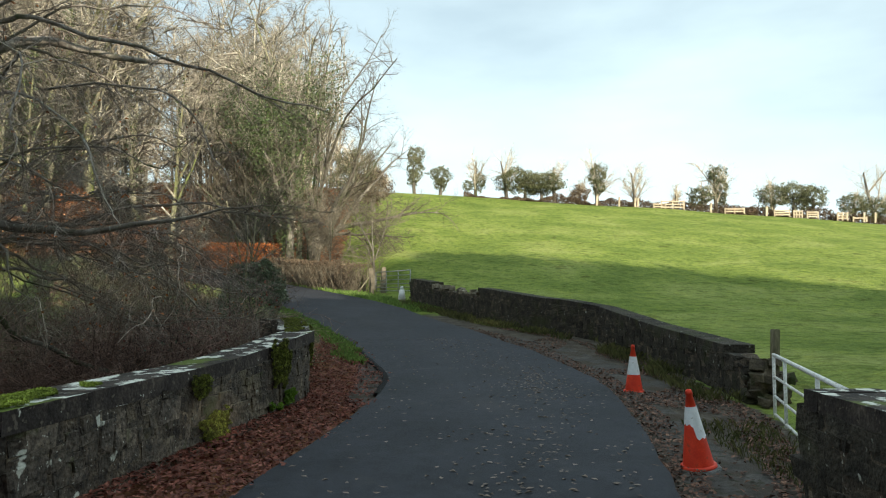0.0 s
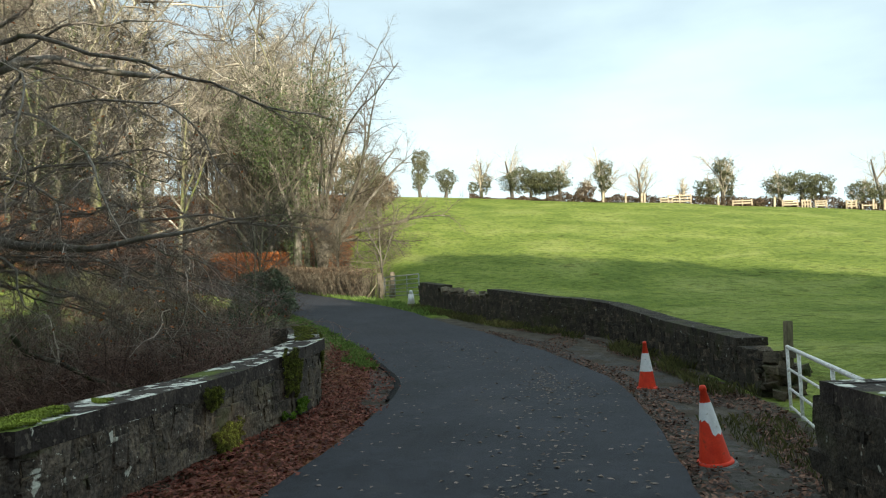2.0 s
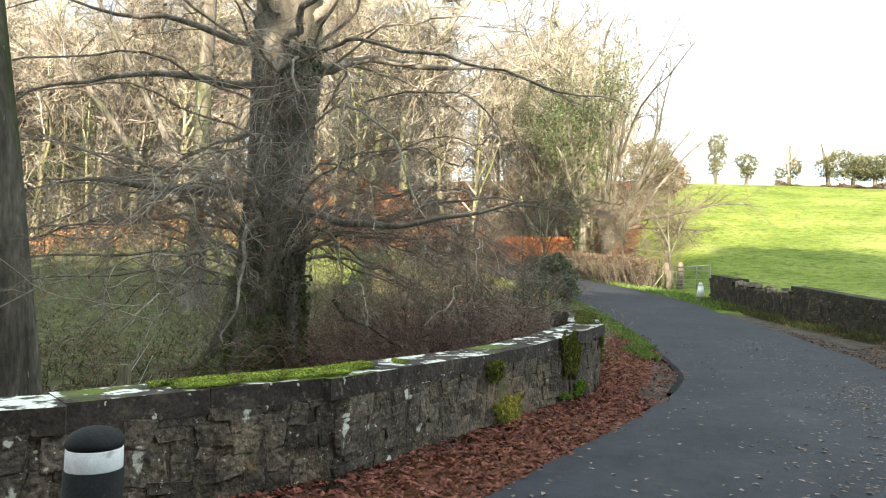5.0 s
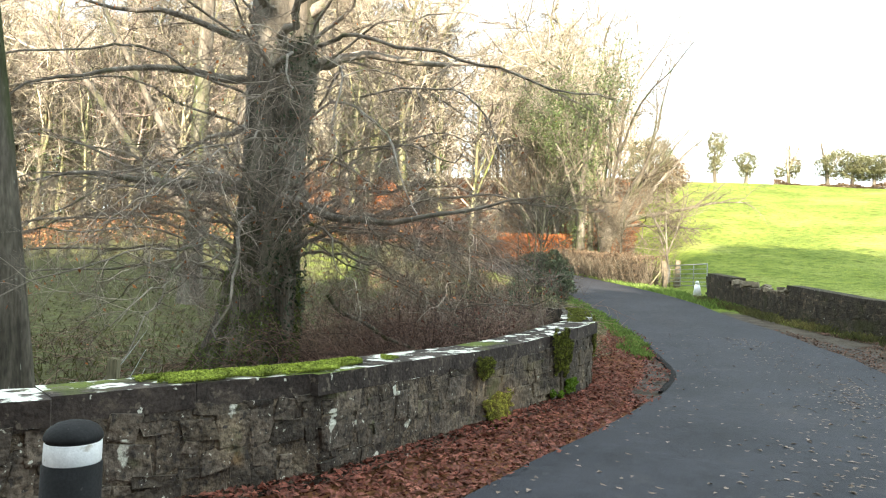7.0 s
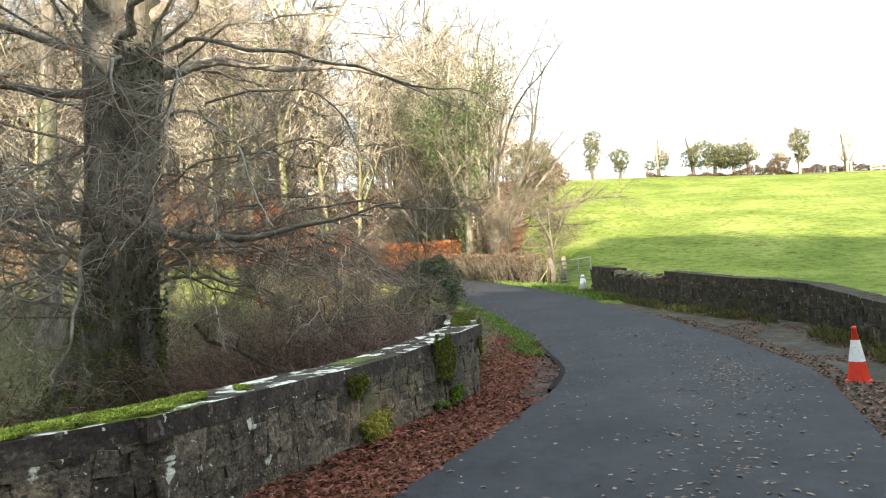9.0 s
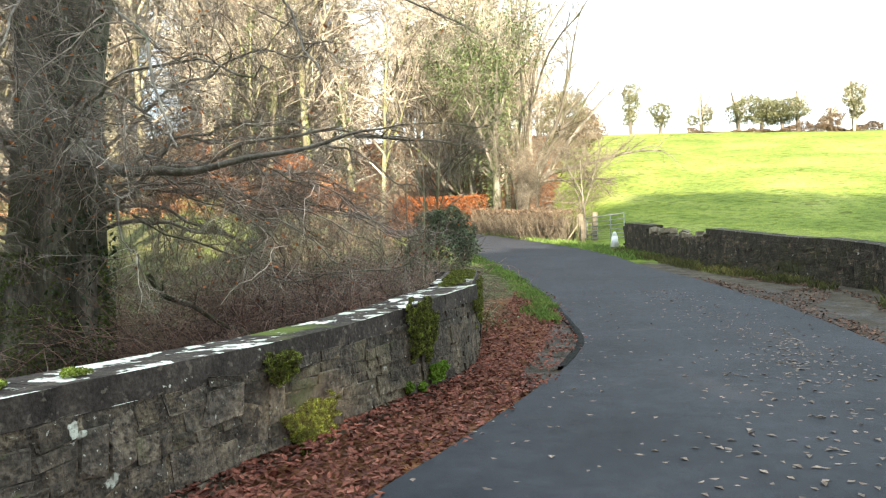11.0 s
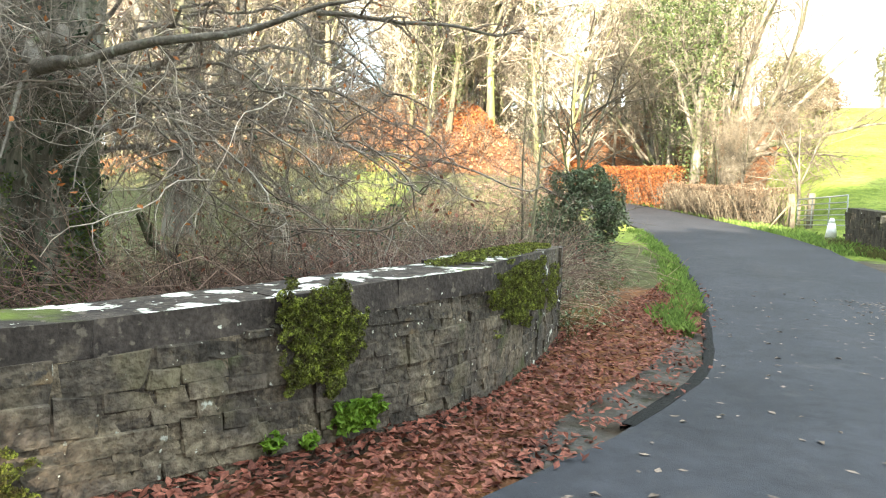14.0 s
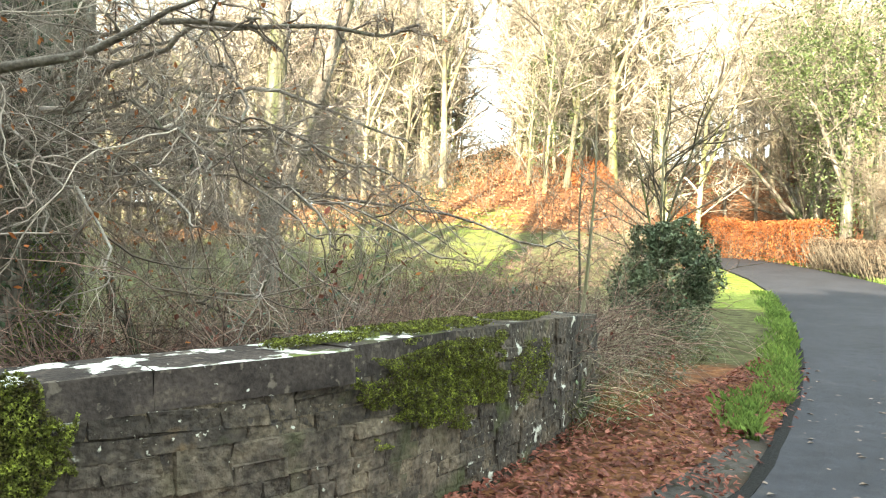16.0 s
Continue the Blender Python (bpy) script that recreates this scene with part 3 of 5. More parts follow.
def wall(name, line, thick, side, coping_h, label, stone_mat, cope_mat, seed, span, cap=300, ragged=(), cope_over=0.006, course=0.088, thin=None, blocks=(1, 1, 1, 1, 1, 1, 2, 2, 3)):
    """A rubble wall. side: +1 where the seen face lies to the right of the way along the line. span: the stretch whose stones are single objects. thin: where thin-bedded stones begin, and their material."""
    r = random.Random(seed)
    verts, faces = [], []
    n = int(line.length / 0.2) + 2
    for i in range(n):
        p, d = line.at(line.length * i / (n - 1))
        out = Vector((d.y, -d.x)) * side
        low = min(ground_height(*(p.xy)), ground_height(*(p.xy - out * thick))) - 0.5
        top = p.z - (coping_h if coping_h else 0.03)
        for a in ragged:
            if a[0] < line.length * i / (n - 1) < a[1]:
                top -= a[2] * (0.6 + 0.5 * noise.noise((i * 0.7, seed, 0)))
        f, b = p.xy - out * 0.003, p.xy - out * thick
        verts += [(*f, low), (*f, top), (*b, top), (*b, low)]
    for i in range(n - 1):
        for k in range(3):
            q = (i * 4 + k, i * 4 + k + 1, i * 4 + k + 5, i * 4 + k + 4)
            faces.append(q if side > 0 else q[::-1])
    faces += [(0, 1, 2, 3), (4 * n - 4, 4 * n - 1, 4 * n - 2, 4 * n - 3)]
    body = tagged(raw(name, verts, faces, MORTAR), label, "wall", kind="structure")
    meshes = stone_meshes(seed, 24, stone_mat)
    thin_meshes = stone_meshes(seed + 3, 16, thin[1], 0.6) if thin else []
    tops = stone_meshes(seed + 1, 10, cope_mat, 0.05, (0.006, 0.014))
    far_v, far_f, made = [], [], 0

    def lay(me, kind, s, l, h, z, depth, proud, tilt=0.0):
        nonlocal made
        p, d = line.at(s)
        out = Vector((d.y, -d.x)) * side
        c = p.xy - out * (depth / 2 - proud)
        m = pose(c.x, c.y, z, 0, tilt, math.degrees(math.atan2(d.y, d.x))) @ Matrix.Diagonal((l, depth, h, 1))
        if span[0] <= s <= span[1] and made < cap:
            ob = new(kind, me)
            ob.matrix_basis = m
            ob.parent = body
            made += 1
        else:
            k = len(far_v)
            far_v.extend(m @ v.co for v in me.vertices)
            far_f.extend(tuple(k + j for j in f.vertices) for f in me.polygons)

    def floor_at(s):
        p, d = line.at(s)
        out = Vector((d.y, -d.x)) * side
        return ground_height(*(p.xy + out * 0.1))

    if coping_h:
        s = 0.0
        while s < line.length:
            l = r.uniform(0.55, 1.0)
            if not any(a[0] < s + l / 2 < a[1] for a in ragged):
                l = min(l, line.length - s)
                p, d = line.at(s + l / 2)
                q, _ = line.at(s + l)
                o, _ = line.at(s)
                lay(r.choice(tops), "coping_stone", s + l / 2, l * 1.004, coping_h * r.uniform(1.0, 1.06), p.z - coping_h / 2 + r.uniform(-0.002, 0.002), thick + 0.06, cope_over + r.uniform(-0.006, 0.008),
                    -math.degrees(math.atan2(q.z - o.z, l)) + r.uniform(-0.1, 0.1))
            s += l
    sway = lambda s: 1.0 - 0.68 * ease(-0.6, 0.6, s - thin[0]) if thin else 1.0
    level = lambda k, s: course * k - 0.06 + 0.075 * sway(s) * noise.noise((s * 1.1, k * 1.7, seed)) + 0.03 * sway(s) * noise.noise((s * 3.1, k * 2.3, seed + 5))
    rows = int((max(p.z for p in line.p) + 0.4) / course) + 1
    taken = [[] for _ in range(rows + 4)]
    for k in range(rows):
        s = r.uniform(-0.15, 0)
        while s < line.length:
            l = r.uniform(0.08, 0.24) + (r.random() < 0.4) * r.uniform(0.05, 0.24)
            c = min(max(s + l / 2, 0.02), line.length - 0.02)
            hit = [b for a, b in taken[k] if a - 0.03 < c < b + 0.03]
            if hit:
                s = max(hit) + 0.01 if max(hit) > s else s + 0.1
                continue
            for a, b in taken[k]:
                if s < a < s + l:
                    l = max(0.07, a - s)
            c = min(max(s + l / 2, 0.02), line.length - 0.02)
            bedded = thin and c > thin[0] + r.uniform(-0.8, 0.8)
            tall = r.choice((1, 1, 1, 1, 1, 1, 1, 1, 1, 2) if bedded else blocks) if l > 0.12 else 1
            top = line.at(c)[0].z - coping_h
            for a in ragged:
                if a[0] < c < a[1]:
                    top -= a[2] * (0.5 + 0.9 * r.random())
            lo = floor_at(c) + level(k, c)
            up = min(floor_at(c) + level(k + tall, c), top + 0.01)
            if up - lo > 0.035:
                lay(r.choice(thin_meshes if bedded else meshes), "stone", c, l * r.uniform(0.98, 1.06), (up - lo) * r.uniform(0.96, 1.07), (lo + up) / 2, r.uniform(0.16, 0.22), r.uniform(-0.004, 0.022), r.uniform(-3, 3) if bedded else r.uniform(-7, 7))
                for above in range(1, tall):
                    taken[k + above].append((s, s + l))
            s += l
    if far_v:
        rest = raw("stonework", far_v, far_f, stone_mat, body)
        tagged(rest, "rubble stones farther along the wall", kind="stuff")
    return body


LEFT_LINE = Line([(-8.6, -1.4, 0.83), (-6.2, 0.35, 0.83), (-4.5, 1.85, 0.835), (-3.75, 2.72, 0.845), (-3.17, 3.9, 0.875), (-2.79, 4.72, 0.882), (-2.68, 5.5, 0.887), (-2.56, 6.3, 0.880), (-2.44, 7.1, 0.883),
                  (-2.33, 7.85, 0.903), (-2.23, 8.45, 0.928), (-2.08, 9.1, 0.985), (-2.01, 9.6, 1.02), (-1.97, 10.05, 1.045), (-2.08, 10.9, 1.09), (-2.32, 12.0, 1.12), (-2.68, 13.2, 1.13), (-3.35, 14.7, 1.08)])
RIGHT_LINE = Line([(4.42, 10.35, 0.80), (4.55, 12.5, 0.83), (4.46, 15.1, 0.95), (4.02, 18.3, 1.28), (3.4, 19.5, 1.42), (2.68, 20.6, 1.50), (1.24, 23.4, 1.78), (-0.2, 26.7, 1.98), (-1.36, 29.5, 2.2)])
NEAR_LINE = Line([(2.72, -3.5, 0.92), (2.72, 1.0, 0.92), (2.72, 5.3, 0.92)])

# ---- near things: cones, bollard, gate ----
def cone_thing(place, lean, torn, label, height=0.75):
    t = thing("traffic_cone", place, label, "traffic cone", "traffic cones by the lane")
    t.matrix_basis = pose(*place, lean[0], lean[1], 15)

    def ring(profile, name, mat, lab="", segs=32, jag=None):
        bm = bmesh.new()
        rows = []
        for k, (wide, z) in enumerate(profile):
            row = []
            for i in range(segs):
                w = 2 * math.pi * i / segs
                zz = z + (jag(i, segs) if jag and k == 0 else 0.0)
                rr = wide if not (jag and k == 0) else rad(zz) + 0.004
                row.append(bm.verts.new((rr * math.cos(w), rr * math.sin(w), zz)))
            rows.append(row)
        for a, b in zip(rows, rows[1:]):
            for i in range(segs):
                bm.faces.new((a[i], a[(i + 1) % segs], b[(i + 1) % segs], b[i]))
        return part(name, bm, mat, t, lab, True)

    rad = lambda z: 0.020 + 0.125 * (1 - z / height)
    ring([(rad(0.03), 0.03), (rad(0.2), 0.2), (rad(0.5), 0.5), (rad(height - 0.05), height - 0.05), (rad(height - 0.05) + 0.008, height - 0.045), (rad(height) + 0.006, height - 0.006), (rad(height) - 0.004, height), (0.012, height - 0.01)], "body", ORANGE)
    lo, hi = (0.28, 0.565)
    if torn:
        ring([(rad(lo), lo), (rad(0.50) + 0.004, 0.50), (rad(hi) + 0.004, hi)], "reflective_sleeve", WHITE_BAND, "torn white reflective sleeve",
             jag=lambda i, s: 0.125 * ease(-0.45, -0.25, -math.cos(2 * math.pi * i / s + 0.9)) + 0.012 * math.sin(i * 2.1))
    else:
        ring([(rad(lo) + 0.004, lo), (rad(0.44) + 0.004, 0.44), (rad(hi) + 0.004, hi)], "reflective_sleeve", WHITE_BAND)
    ring([(0.0, 0.03), (0.135, 0.034), (0.16, 0.03), (0.165, 0.012), (0.162, 0.0), (0.0, 0.0)], "base_ring", ORANGE)
    bm = bmesh.new()
    bmesh.ops.create_cone(bm, cap_ends=True, segments=8, radius1=0.215, radius2=0.20, depth=0.035)
    bmesh.ops.translate(bm, verts=bm.verts[:], vec=(0, 0, -0.012))
    bmesh.ops.bevel(bm, geom=bm.edges[:], offset=0.008, segments=2, affect="EDGES")
    part("base", bm, RUBBER, t, "grey rubber base")
    return t


cone_thing((3.06, 11.3, 0.05), (0.5, -1.0), False, "orange traffic cone with a white reflective sleeve standing on leaves")
cone_thing((2.36, 6.55, 0.035), (0, -7.5), True, "leaning orange traffic cone with a torn white sleeve", 0.72)


def white_cone(place):
    t = thing("traffic_cone", place, "small faded traffic cone with a white sleeve beside the field gate", "traffic cone")
    bm = bmesh.new()
    bmesh.ops.create_cone(bm, cap_ends=True, segments=20, radius1=0.2, radius2=0.17, depth=0.16)
    bmesh.ops.translate(bm, verts=bm.verts[:], vec=(0, 0, 0.08))
    part("base", bm, TIMBER, t, "faded brown base", True)
    bm = bmesh.new()
    bmesh.ops.create_cone(bm, cap_ends=True, segments=20, radius1=0.165, radius2=0.10, depth=0.42)
    bmesh.ops.translate(bm, verts=bm.verts[:], vec=(0, 0, 0.37))
    part("reflective_sleeve", bm, WHITE_BAND, t, "", True)
    bm = bmesh.new()
    bmesh.ops.create_cone(bm, cap_ends=True, segments=16, radius1=0.095, radius2=0.05, depth=0.14)
    bmesh.ops.translate(bm, verts=bm.verts[:], vec=(0, 0, 0.66))
    part("tip", bm, WHITE_BAND, t, "", True)


white_cone((-1.75, 29.75, ground_height(-1.75, 29.75)))


def bollard(place):
    t = thing("bollard", place, "black plastic bollard with a white reflective band by the wall", "bollard")

    def lathe(profile, name, mat, lab=""):
        bm = bmesh.new()
        rows = [[bm.verts.new((r * math.cos(2 * math.pi * i / 48), r * math.sin(2 * math.pi * i / 48), z)) for i in range(48)] for r, z in profile]
        for a, b in zip(rows, rows[1:]):
            for i in range(48):
                bm.faces.new((a[i], a[(i + 1) % 48], b[(i + 1) % 48], b[i]))
        bm.faces.new(rows[-1])
        part(name, bm, mat, t, lab, True)

    lathe([(0.116, -0.1), (0.113, 0.845), (0.105, 0.852), (0.103, 0.94), (0.107, 0.945), (0.107, 0.955)], "post", BOLLARD)
    lathe([(0.1065, 0.853), (0.1085, 0.857), (0.1075, 0.932), (0.1055, 0.936)], "reflective_band", WHITE_BAND, "white reflective band")
    lathe([(0.108, 0.943), (0.111, 0.947), (0.111, 0.957), (0.108, 0.968), (0.101, 0.981), (0.088, 0.995), (0.066, 1.008), (0.038, 1.016), (0.01, 1.019)], "cap", BOLLARD, "domed black cap")


bollard((-2.39, 2.10, -0.015))


def rod(name, a, b, rad, mat, parent, sides=10, label=""):
    w = Wood(1)
    w.tube([Vector(a), Vector(b)], [rad, rad], sides)
    w.f.append(tuple(range(sides))[::-1])
    return w.out(name, mat, parent, label)


def box(name, size, place, mat, parent, turn=(0, 0, 0), bev=0.01, label=""):
    bm = bmesh.new()
    bmesh.ops.create_cube(bm, size=1.0)
    bmesh.ops.scale(bm, vec=size, verts=bm.verts[:])
    bmesh.ops.bevel(bm, geom=bm.edges[:], offset=bev, segments=2, affect="EDGES")
    ob = part(name, bm, mat, parent, label)
    ob.matrix_basis = pose(*place, *turn)
    return ob


def tube_gate(name, place, length, height, turn, rails, uprights, mat, label, brace=True, dip=0.0, rad=0.024):
    g = thing(name, place, label, "gate", turn=turn)
    g.matrix_basis = pose(*place, 0, dip, turn)
    for k, z in enumerate(rails):
        rod("rail", (0, 0, z), (length, 0, z), rad if k == 0 else rad * 0.7, mat, g)
    for x in uprights:
        rod("upright", (x, 0.0, 0.08), (x, 0.0, height), rad * 0.85, mat, g)
    if brace:
        rod("brace", (uprights[0], -0.03, 0.1), (length * 0.45, -0.03, height - 0.02), rad * 0.6, mat, g)
    return g


TURN_GATE = math.degrees(math.atan2(5.25 - 8.96, 3.17 - 4.24))
tube_gate("field_gate", (4.30, 9.15, ground_height(4.3, 9.1) - 0.28), 4.05, 1.08, TURN_GATE, (1.08, 0.80, 0.55, 0.32), (0.0, 0.75, 2.4, 4.05), WHITE_PAINT,
          "white painted tubular steel field gate between wall ends", False)
gate_post = thing("gate_post", (4.78, 10.15, ground_height(4.78, 10.15)), "square weathered timber gate post beside the broken wall end", "post")
box("post", (0.10, 0.10, 1.3), (0, 0, 0.42), TIMBER, gate_post, (0, 2.5, 10))
fence_post = thing("fence_post", (-4.85, 4.45, ground_height(-4.85, 4.45)), "pale weathered timber fence post behind the wall", "post")
box("post", (0.085, 0.085, 1.28), (0, 0, 0.565), TIMBER, fence_post, (1, 1, 20))
for k in range(3):
    w = thing("fence_wire", (-4.85, 4.45, ground_height(-4.85, 4.45) + 0.55 + 0.28 * k), "thin rusty fence wire strung from the timber post", "wire", "fence wires")
    rod("wire", (0, 0.05, 0), (-3.2, 3.4, -0.05), 0.004, GALVANISED, w, 4)

gz = ground_height(-3.55, 34.6)
field_gate_far = tube_gate("field_gate", (-3.25, 33.9, gz + 0.02), 4.3, 1.05, math.degrees(math.atan2(29.9 - 33.9, -1.35 + 3.25)), (1.05, 0.85, 0.66, 0.48, 0.32, 0.16), (0.0, 1.4, 2.9, 4.3), GALVANISED,
                           "galvanised steel field gate closed between wall and post", False)
for x, y, lean, lab in ((-3.55, 34.7, -3, "stout pale gate post at the end of the hedge"), (-3.0, 35.2, 1, "second pale timber post behind the gate")):
    p = thing("gate_post", (x, y, ground_height(x, y)), lab, "post", "posts by the far gate")
    box("post", (0.22, 0.22, 1.5), (0, 0, 0.55), PALE_STONE, p, (0, lean, 12), 0.02)
hurdle = thing("wooden_hurdle", (-3.55, 34.75, gz), "short timber hurdle between the gate posts", "fence")
for k in range(4):
    rod("picket", (0.08 + 0.16 * k, 0.1 + 0.12 * k, 0.1), (0.08 + 0.16 * k, 0.1 + 0.12 * k, 0.95), 0.025, TIMBER, hurdle, 6)
rod("rail", (0.0, 0.0, 0.9), (0.6, 0.5, 0.92), 0.03, TIMBER, hurdle, 6)
rod("brace", (0.0, 0.0, 0.15), (0.6, 0.5, 0.6), 0.03, TIMBER, hurdle, 6)
rod("prop", (-0.75, -0.5, -0.1), (-0.1, -0.05, 0.9), 0.03, TIMBER, hurdle, 6)


# ---- trees ----
def big_tree():
    t = thing("beech_tree", (-7.85, 10.3, -0.8), "large bare beech with a mossy grey trunk and drooping boughs", "tree")
    w = Wood(11)
    prof = [(0, 0.98), (0.25, 0.86), (0.6, 0.75), (1.1, 0.65), (1.8, 0.56), (2.6, 0.49), (3.5, 0.47), (4.4, 0.475), (5.2, 0.48), (5.9, 0.46), (6.8, 0.43), (7.8, 0.39), (9.0, 0.32), (10.5, 0.2)]
    bend = lambda z: (0.02 * z - 0.26 * max(0.0, 1 - z / 2.6) ** 1.5, 0.01 * z - 0.20 * max(0.0, 1 - z / 2.6) ** 1.5)
    # trunk with buttresses below and two fused columns above
    sides, verts, faces = 40, [], []
    zs = [0.16 * k for k in range(66)]
    for z in zs:
        rad = along(prof, z)
        for i in range(sides):
            a = 2 * math.pi * i / sides
            flare, fused = max(0, 1 - z / 1.5), ease(3.6, 6.0, z)
            rr = rad * (1 + 0.20 * flare * math.cos(5 * a + 0.7) + 0.05 * math.cos(3 * a + z * 0.6) + fused * (0.13 * math.cos(2 * a - 1.1) + 0.06 * math.cos(5 * a + 1.0))
                        + 0.09 * noise.noise((math.cos(a) * 2, math.sin(a) * 2, z * 0.8)) + 0.045 * noise.noise((math.cos(a) * 5, math.sin(a) * 5, z * 1.1)))
            verts.append((rr * math.cos(a) + bend(z)[0], rr * math.sin(a) + bend(z)[1], z))
    for j in range(len(zs) - 1):
        for i in range(sides):
            q = (i + 1) % sides
            faces.append((j * sides + i, j * sides + q, (j + 1) * sides + q, (j + 1) * sides + i))
    raw("trunk", verts, faces, BARK, t, "grey trunk with green moss at its foot", True)
    # stems above the fork
    stems = []
    for way, ln, r0, off in (((0.16, 0.1, 1), 7, 0.24, (0.3, 0.05, 8.6)), ((-0.14, -0.05, 1), 8, 0.26, (0.0, 0.05, 8.6)), ((0.05, 0.35, 1), 7, 0.2, (0.2, 0.25, 8.2))):
        pts = w.path(off, way, ln, 8, 0.06)
        w.limb(pts, r0, 0.08, 10)
        stems.append(pts)
    w.out("stem", BARK, t)
    # boughs: start on the trunk, points they pass, thickness
    boughs = [
        ([(0.43, -0.22, 3.23), (1.42, -0.73, 2.93), (2.28, -0.99, 2.76), (2.94, -1.02, 2.79), (3.61, -0.52, 3.01), (4.06, -0.31, 3.11), (4.59, -0.20, 3.21), (5.39, -0.17, 3.12)], 0.075, 0.6),
        ([(4.06, -0.31, 3.10), (4.53, 0.04, 3.07), (4.87, 0.30, 3.04), (5.09, 0.46, 3.07)], 0.022, 0.3),
        ([(0.4, -0.3, 5.6), (1.3, -1.0, 5.75), (2.4, -1.8, 6.3), (3.8, -2.4, 6.7), (5.2, -3.0, 6.6)], 0.07, 1.5),
        ([(0.5, 0.0, 5.5), (1.6, -0.4, 5.5), (2.9, -0.6, 5.1), (4.2, -0.6, 4.7), (5.4, -0.7, 4.2)], 0.055, 1.2),
        ([(0.4, -0.4, 4.9), (1.2, -1.4, 4.9), (2.2, -2.6, 4.4), (3.0, -3.6, 3.7)], 0.08, 1.1),
        ([(-0.05, -0.25, 3.4), (-0.9, -1.2, 3.2), (-1.6, -2.0, 3.35), (-2.4, -2.8, 3.2)], 0.12, 1.2),
        ([(0.0, -0.1, 5.5), (-1.4, -1.2, 6.0), (-2.5, -2.0, 6.1), (-3.8, -2.6, 5.7)], 0.07, 1.5),
        ([(0.0, -0.1, 5.1), (-1.2, -1.5, 5.0), (-1.7, -2.7, 4.4), (-2.0, -3.8, 3.6)], 0.08, 1.1),
        ([(0.45, 0.3, 3.2), (1.2, 0.9, 3.0), (2.1, 1.7, 2.6), (3.1, 2.5, 2.5), (4.0, 3.2, 2.2)], 0.035, 0.9),
        ([(0.5, 0.1, 3.4), (1.0, -0.5, 3.1), (1.7, -1.0, 2.6), (2.4, -1.4, 1.9)], 0.07, 0.9),
        ([(0.4, 0.4, 5.5), (1.6, 1.4, 5.8), (3.0, 2.4, 5.6), (4.6, 3.4, 5.0)], 0.10, 1.2),
        ([(0.5, 0.2, 6.2), (1.8, 0.3, 7.2), (3.4, 0.2, 8.0), (5.0, 0.0, 8.3)], 0.10, 1.4),
        ([(0.0, -0.1, 6.2), (0.2, -1.8, 7.2), (0.8, -3.2, 7.6), (1.5, -4.6, 7.4)], 0.10, 1.4),
        ([(-0.1, 0.1, 4.4), (-1.6, 0.8, 4.6), (-3.0, 1.2, 4.3), (-4.2, 1.4, 3.6)], 0.09, 1.2),
        ([(0.1, -0.5, 3.0), (0.5, -1.2, 2.7), (1.0, -2.0, 2.0), (1.4, -2.5, 1.3)], 0.06, 0.8),
        ([(0.3, -0.2, 4.0), (1.5, -0.9, 4.35), (2.6, -1.7, 4.2), (3.4, -2.3, 3.6), (3.9, -2.7, 2.7)], 0.035, 0.95),
        ([(1.5, -0.9, 4.35), (2.4, -1.9, 4.5), (3.1, -2.9, 4.1), (3.5, -3.6, 3.2)], 0.024, 0.95),
        ([(2.6, -1.7, 4.2), (3.5, -1.7, 4.3), (4.3, -1.9, 3.9), (4.7, -2.2, 3.2)], 0.020, 0.8),
        ([(0.2, -0.2, 4.6), (-0.6, -1.4, 5.1), (-1.2, -2.6, 5.0), (-1.6, -3.8, 4.4), (-1.8, -4.6, 3.6)], 0.032, 1.1),
        ([(0.0, -0.2, 4.2), (-1.2, -1.0, 4.8), (-2.4, -1.9, 4.9), (-3.6, -2.6, 4.4)], 0.030, 1.1),
        ([(0.1, -0.2, 5.3), (-0.5, -1.5, 6.1), (-0.9, -3.0, 6.3), (-1.1, -4.4, 5.8)], 0.034, 1.2),
        ([(0.2, -0.2, 5.0), (0.5, -1.4, 5.7), (0.9, -2.7, 5.7), (1.4, -3.9, 5.1)], 0.032, 1.1),
        ([(0.4, 0.2, 2.7), (1.3, 0.5, 2.2), (2.4, 0.6, 1.75), (3.6, 0.3, 1.7), (4.5, 0.1, 1.9)], 0.022, 0.7),
    ]
    twigs, leaves, leaf_spots, lines = Wood(12), Leaves(13), [], []
    twigs.tip, twigs.fine, twigs.curl = 1, 2, 2.1
    more = random.Random(5)
    for k in range(26):
        a, z = more.uniform(-2.6, 1.5), more.choice((more.uniform(2.4, 3.6), more.uniform(2.4, 3.8), more.uniform(4.6, 7.5)))
        far = more.uniform(2.2, 4.6)
        p = Vector((0.035 * z + 0.38 * math.cos(a), 0.38 * math.sin(a), z))
        pts, rise = [tuple(p)], more.uniform(0.0, 0.75)
        for i in range(4):
            a += more.uniform(-0.5, 0.5)
            p = p + Vector((math.cos(a), math.sin(a), rise)) * far / 4
            rise -= more.uniform(0.05, 0.48)
            pts.append(tuple(p))
        boughs.append((pts, more.uniform(0.028, 0.05), more.uniform(0.8, 1.2)))
    for k in range(13):
        a, z = more.uniform(-3.0, -1.2), more.uniform(1.9, 3.9)
        far = more.uniform(2.6, 5.2)
        p = Vector((0.035 * z + 0.38 * math.cos(a), 0.38 * math.sin(a), z))
        pts, rise = [tuple(p)], more.uniform(0.1, 0.5)
        for i in range(5):
            a += more.uniform(-0.45, 0.45)
            p = p + Vector((math.cos(a), math.sin(a), rise)) * far / 5
            rise -= more.uniform(0.05, 0.42)
            pts.append(tuple(p))
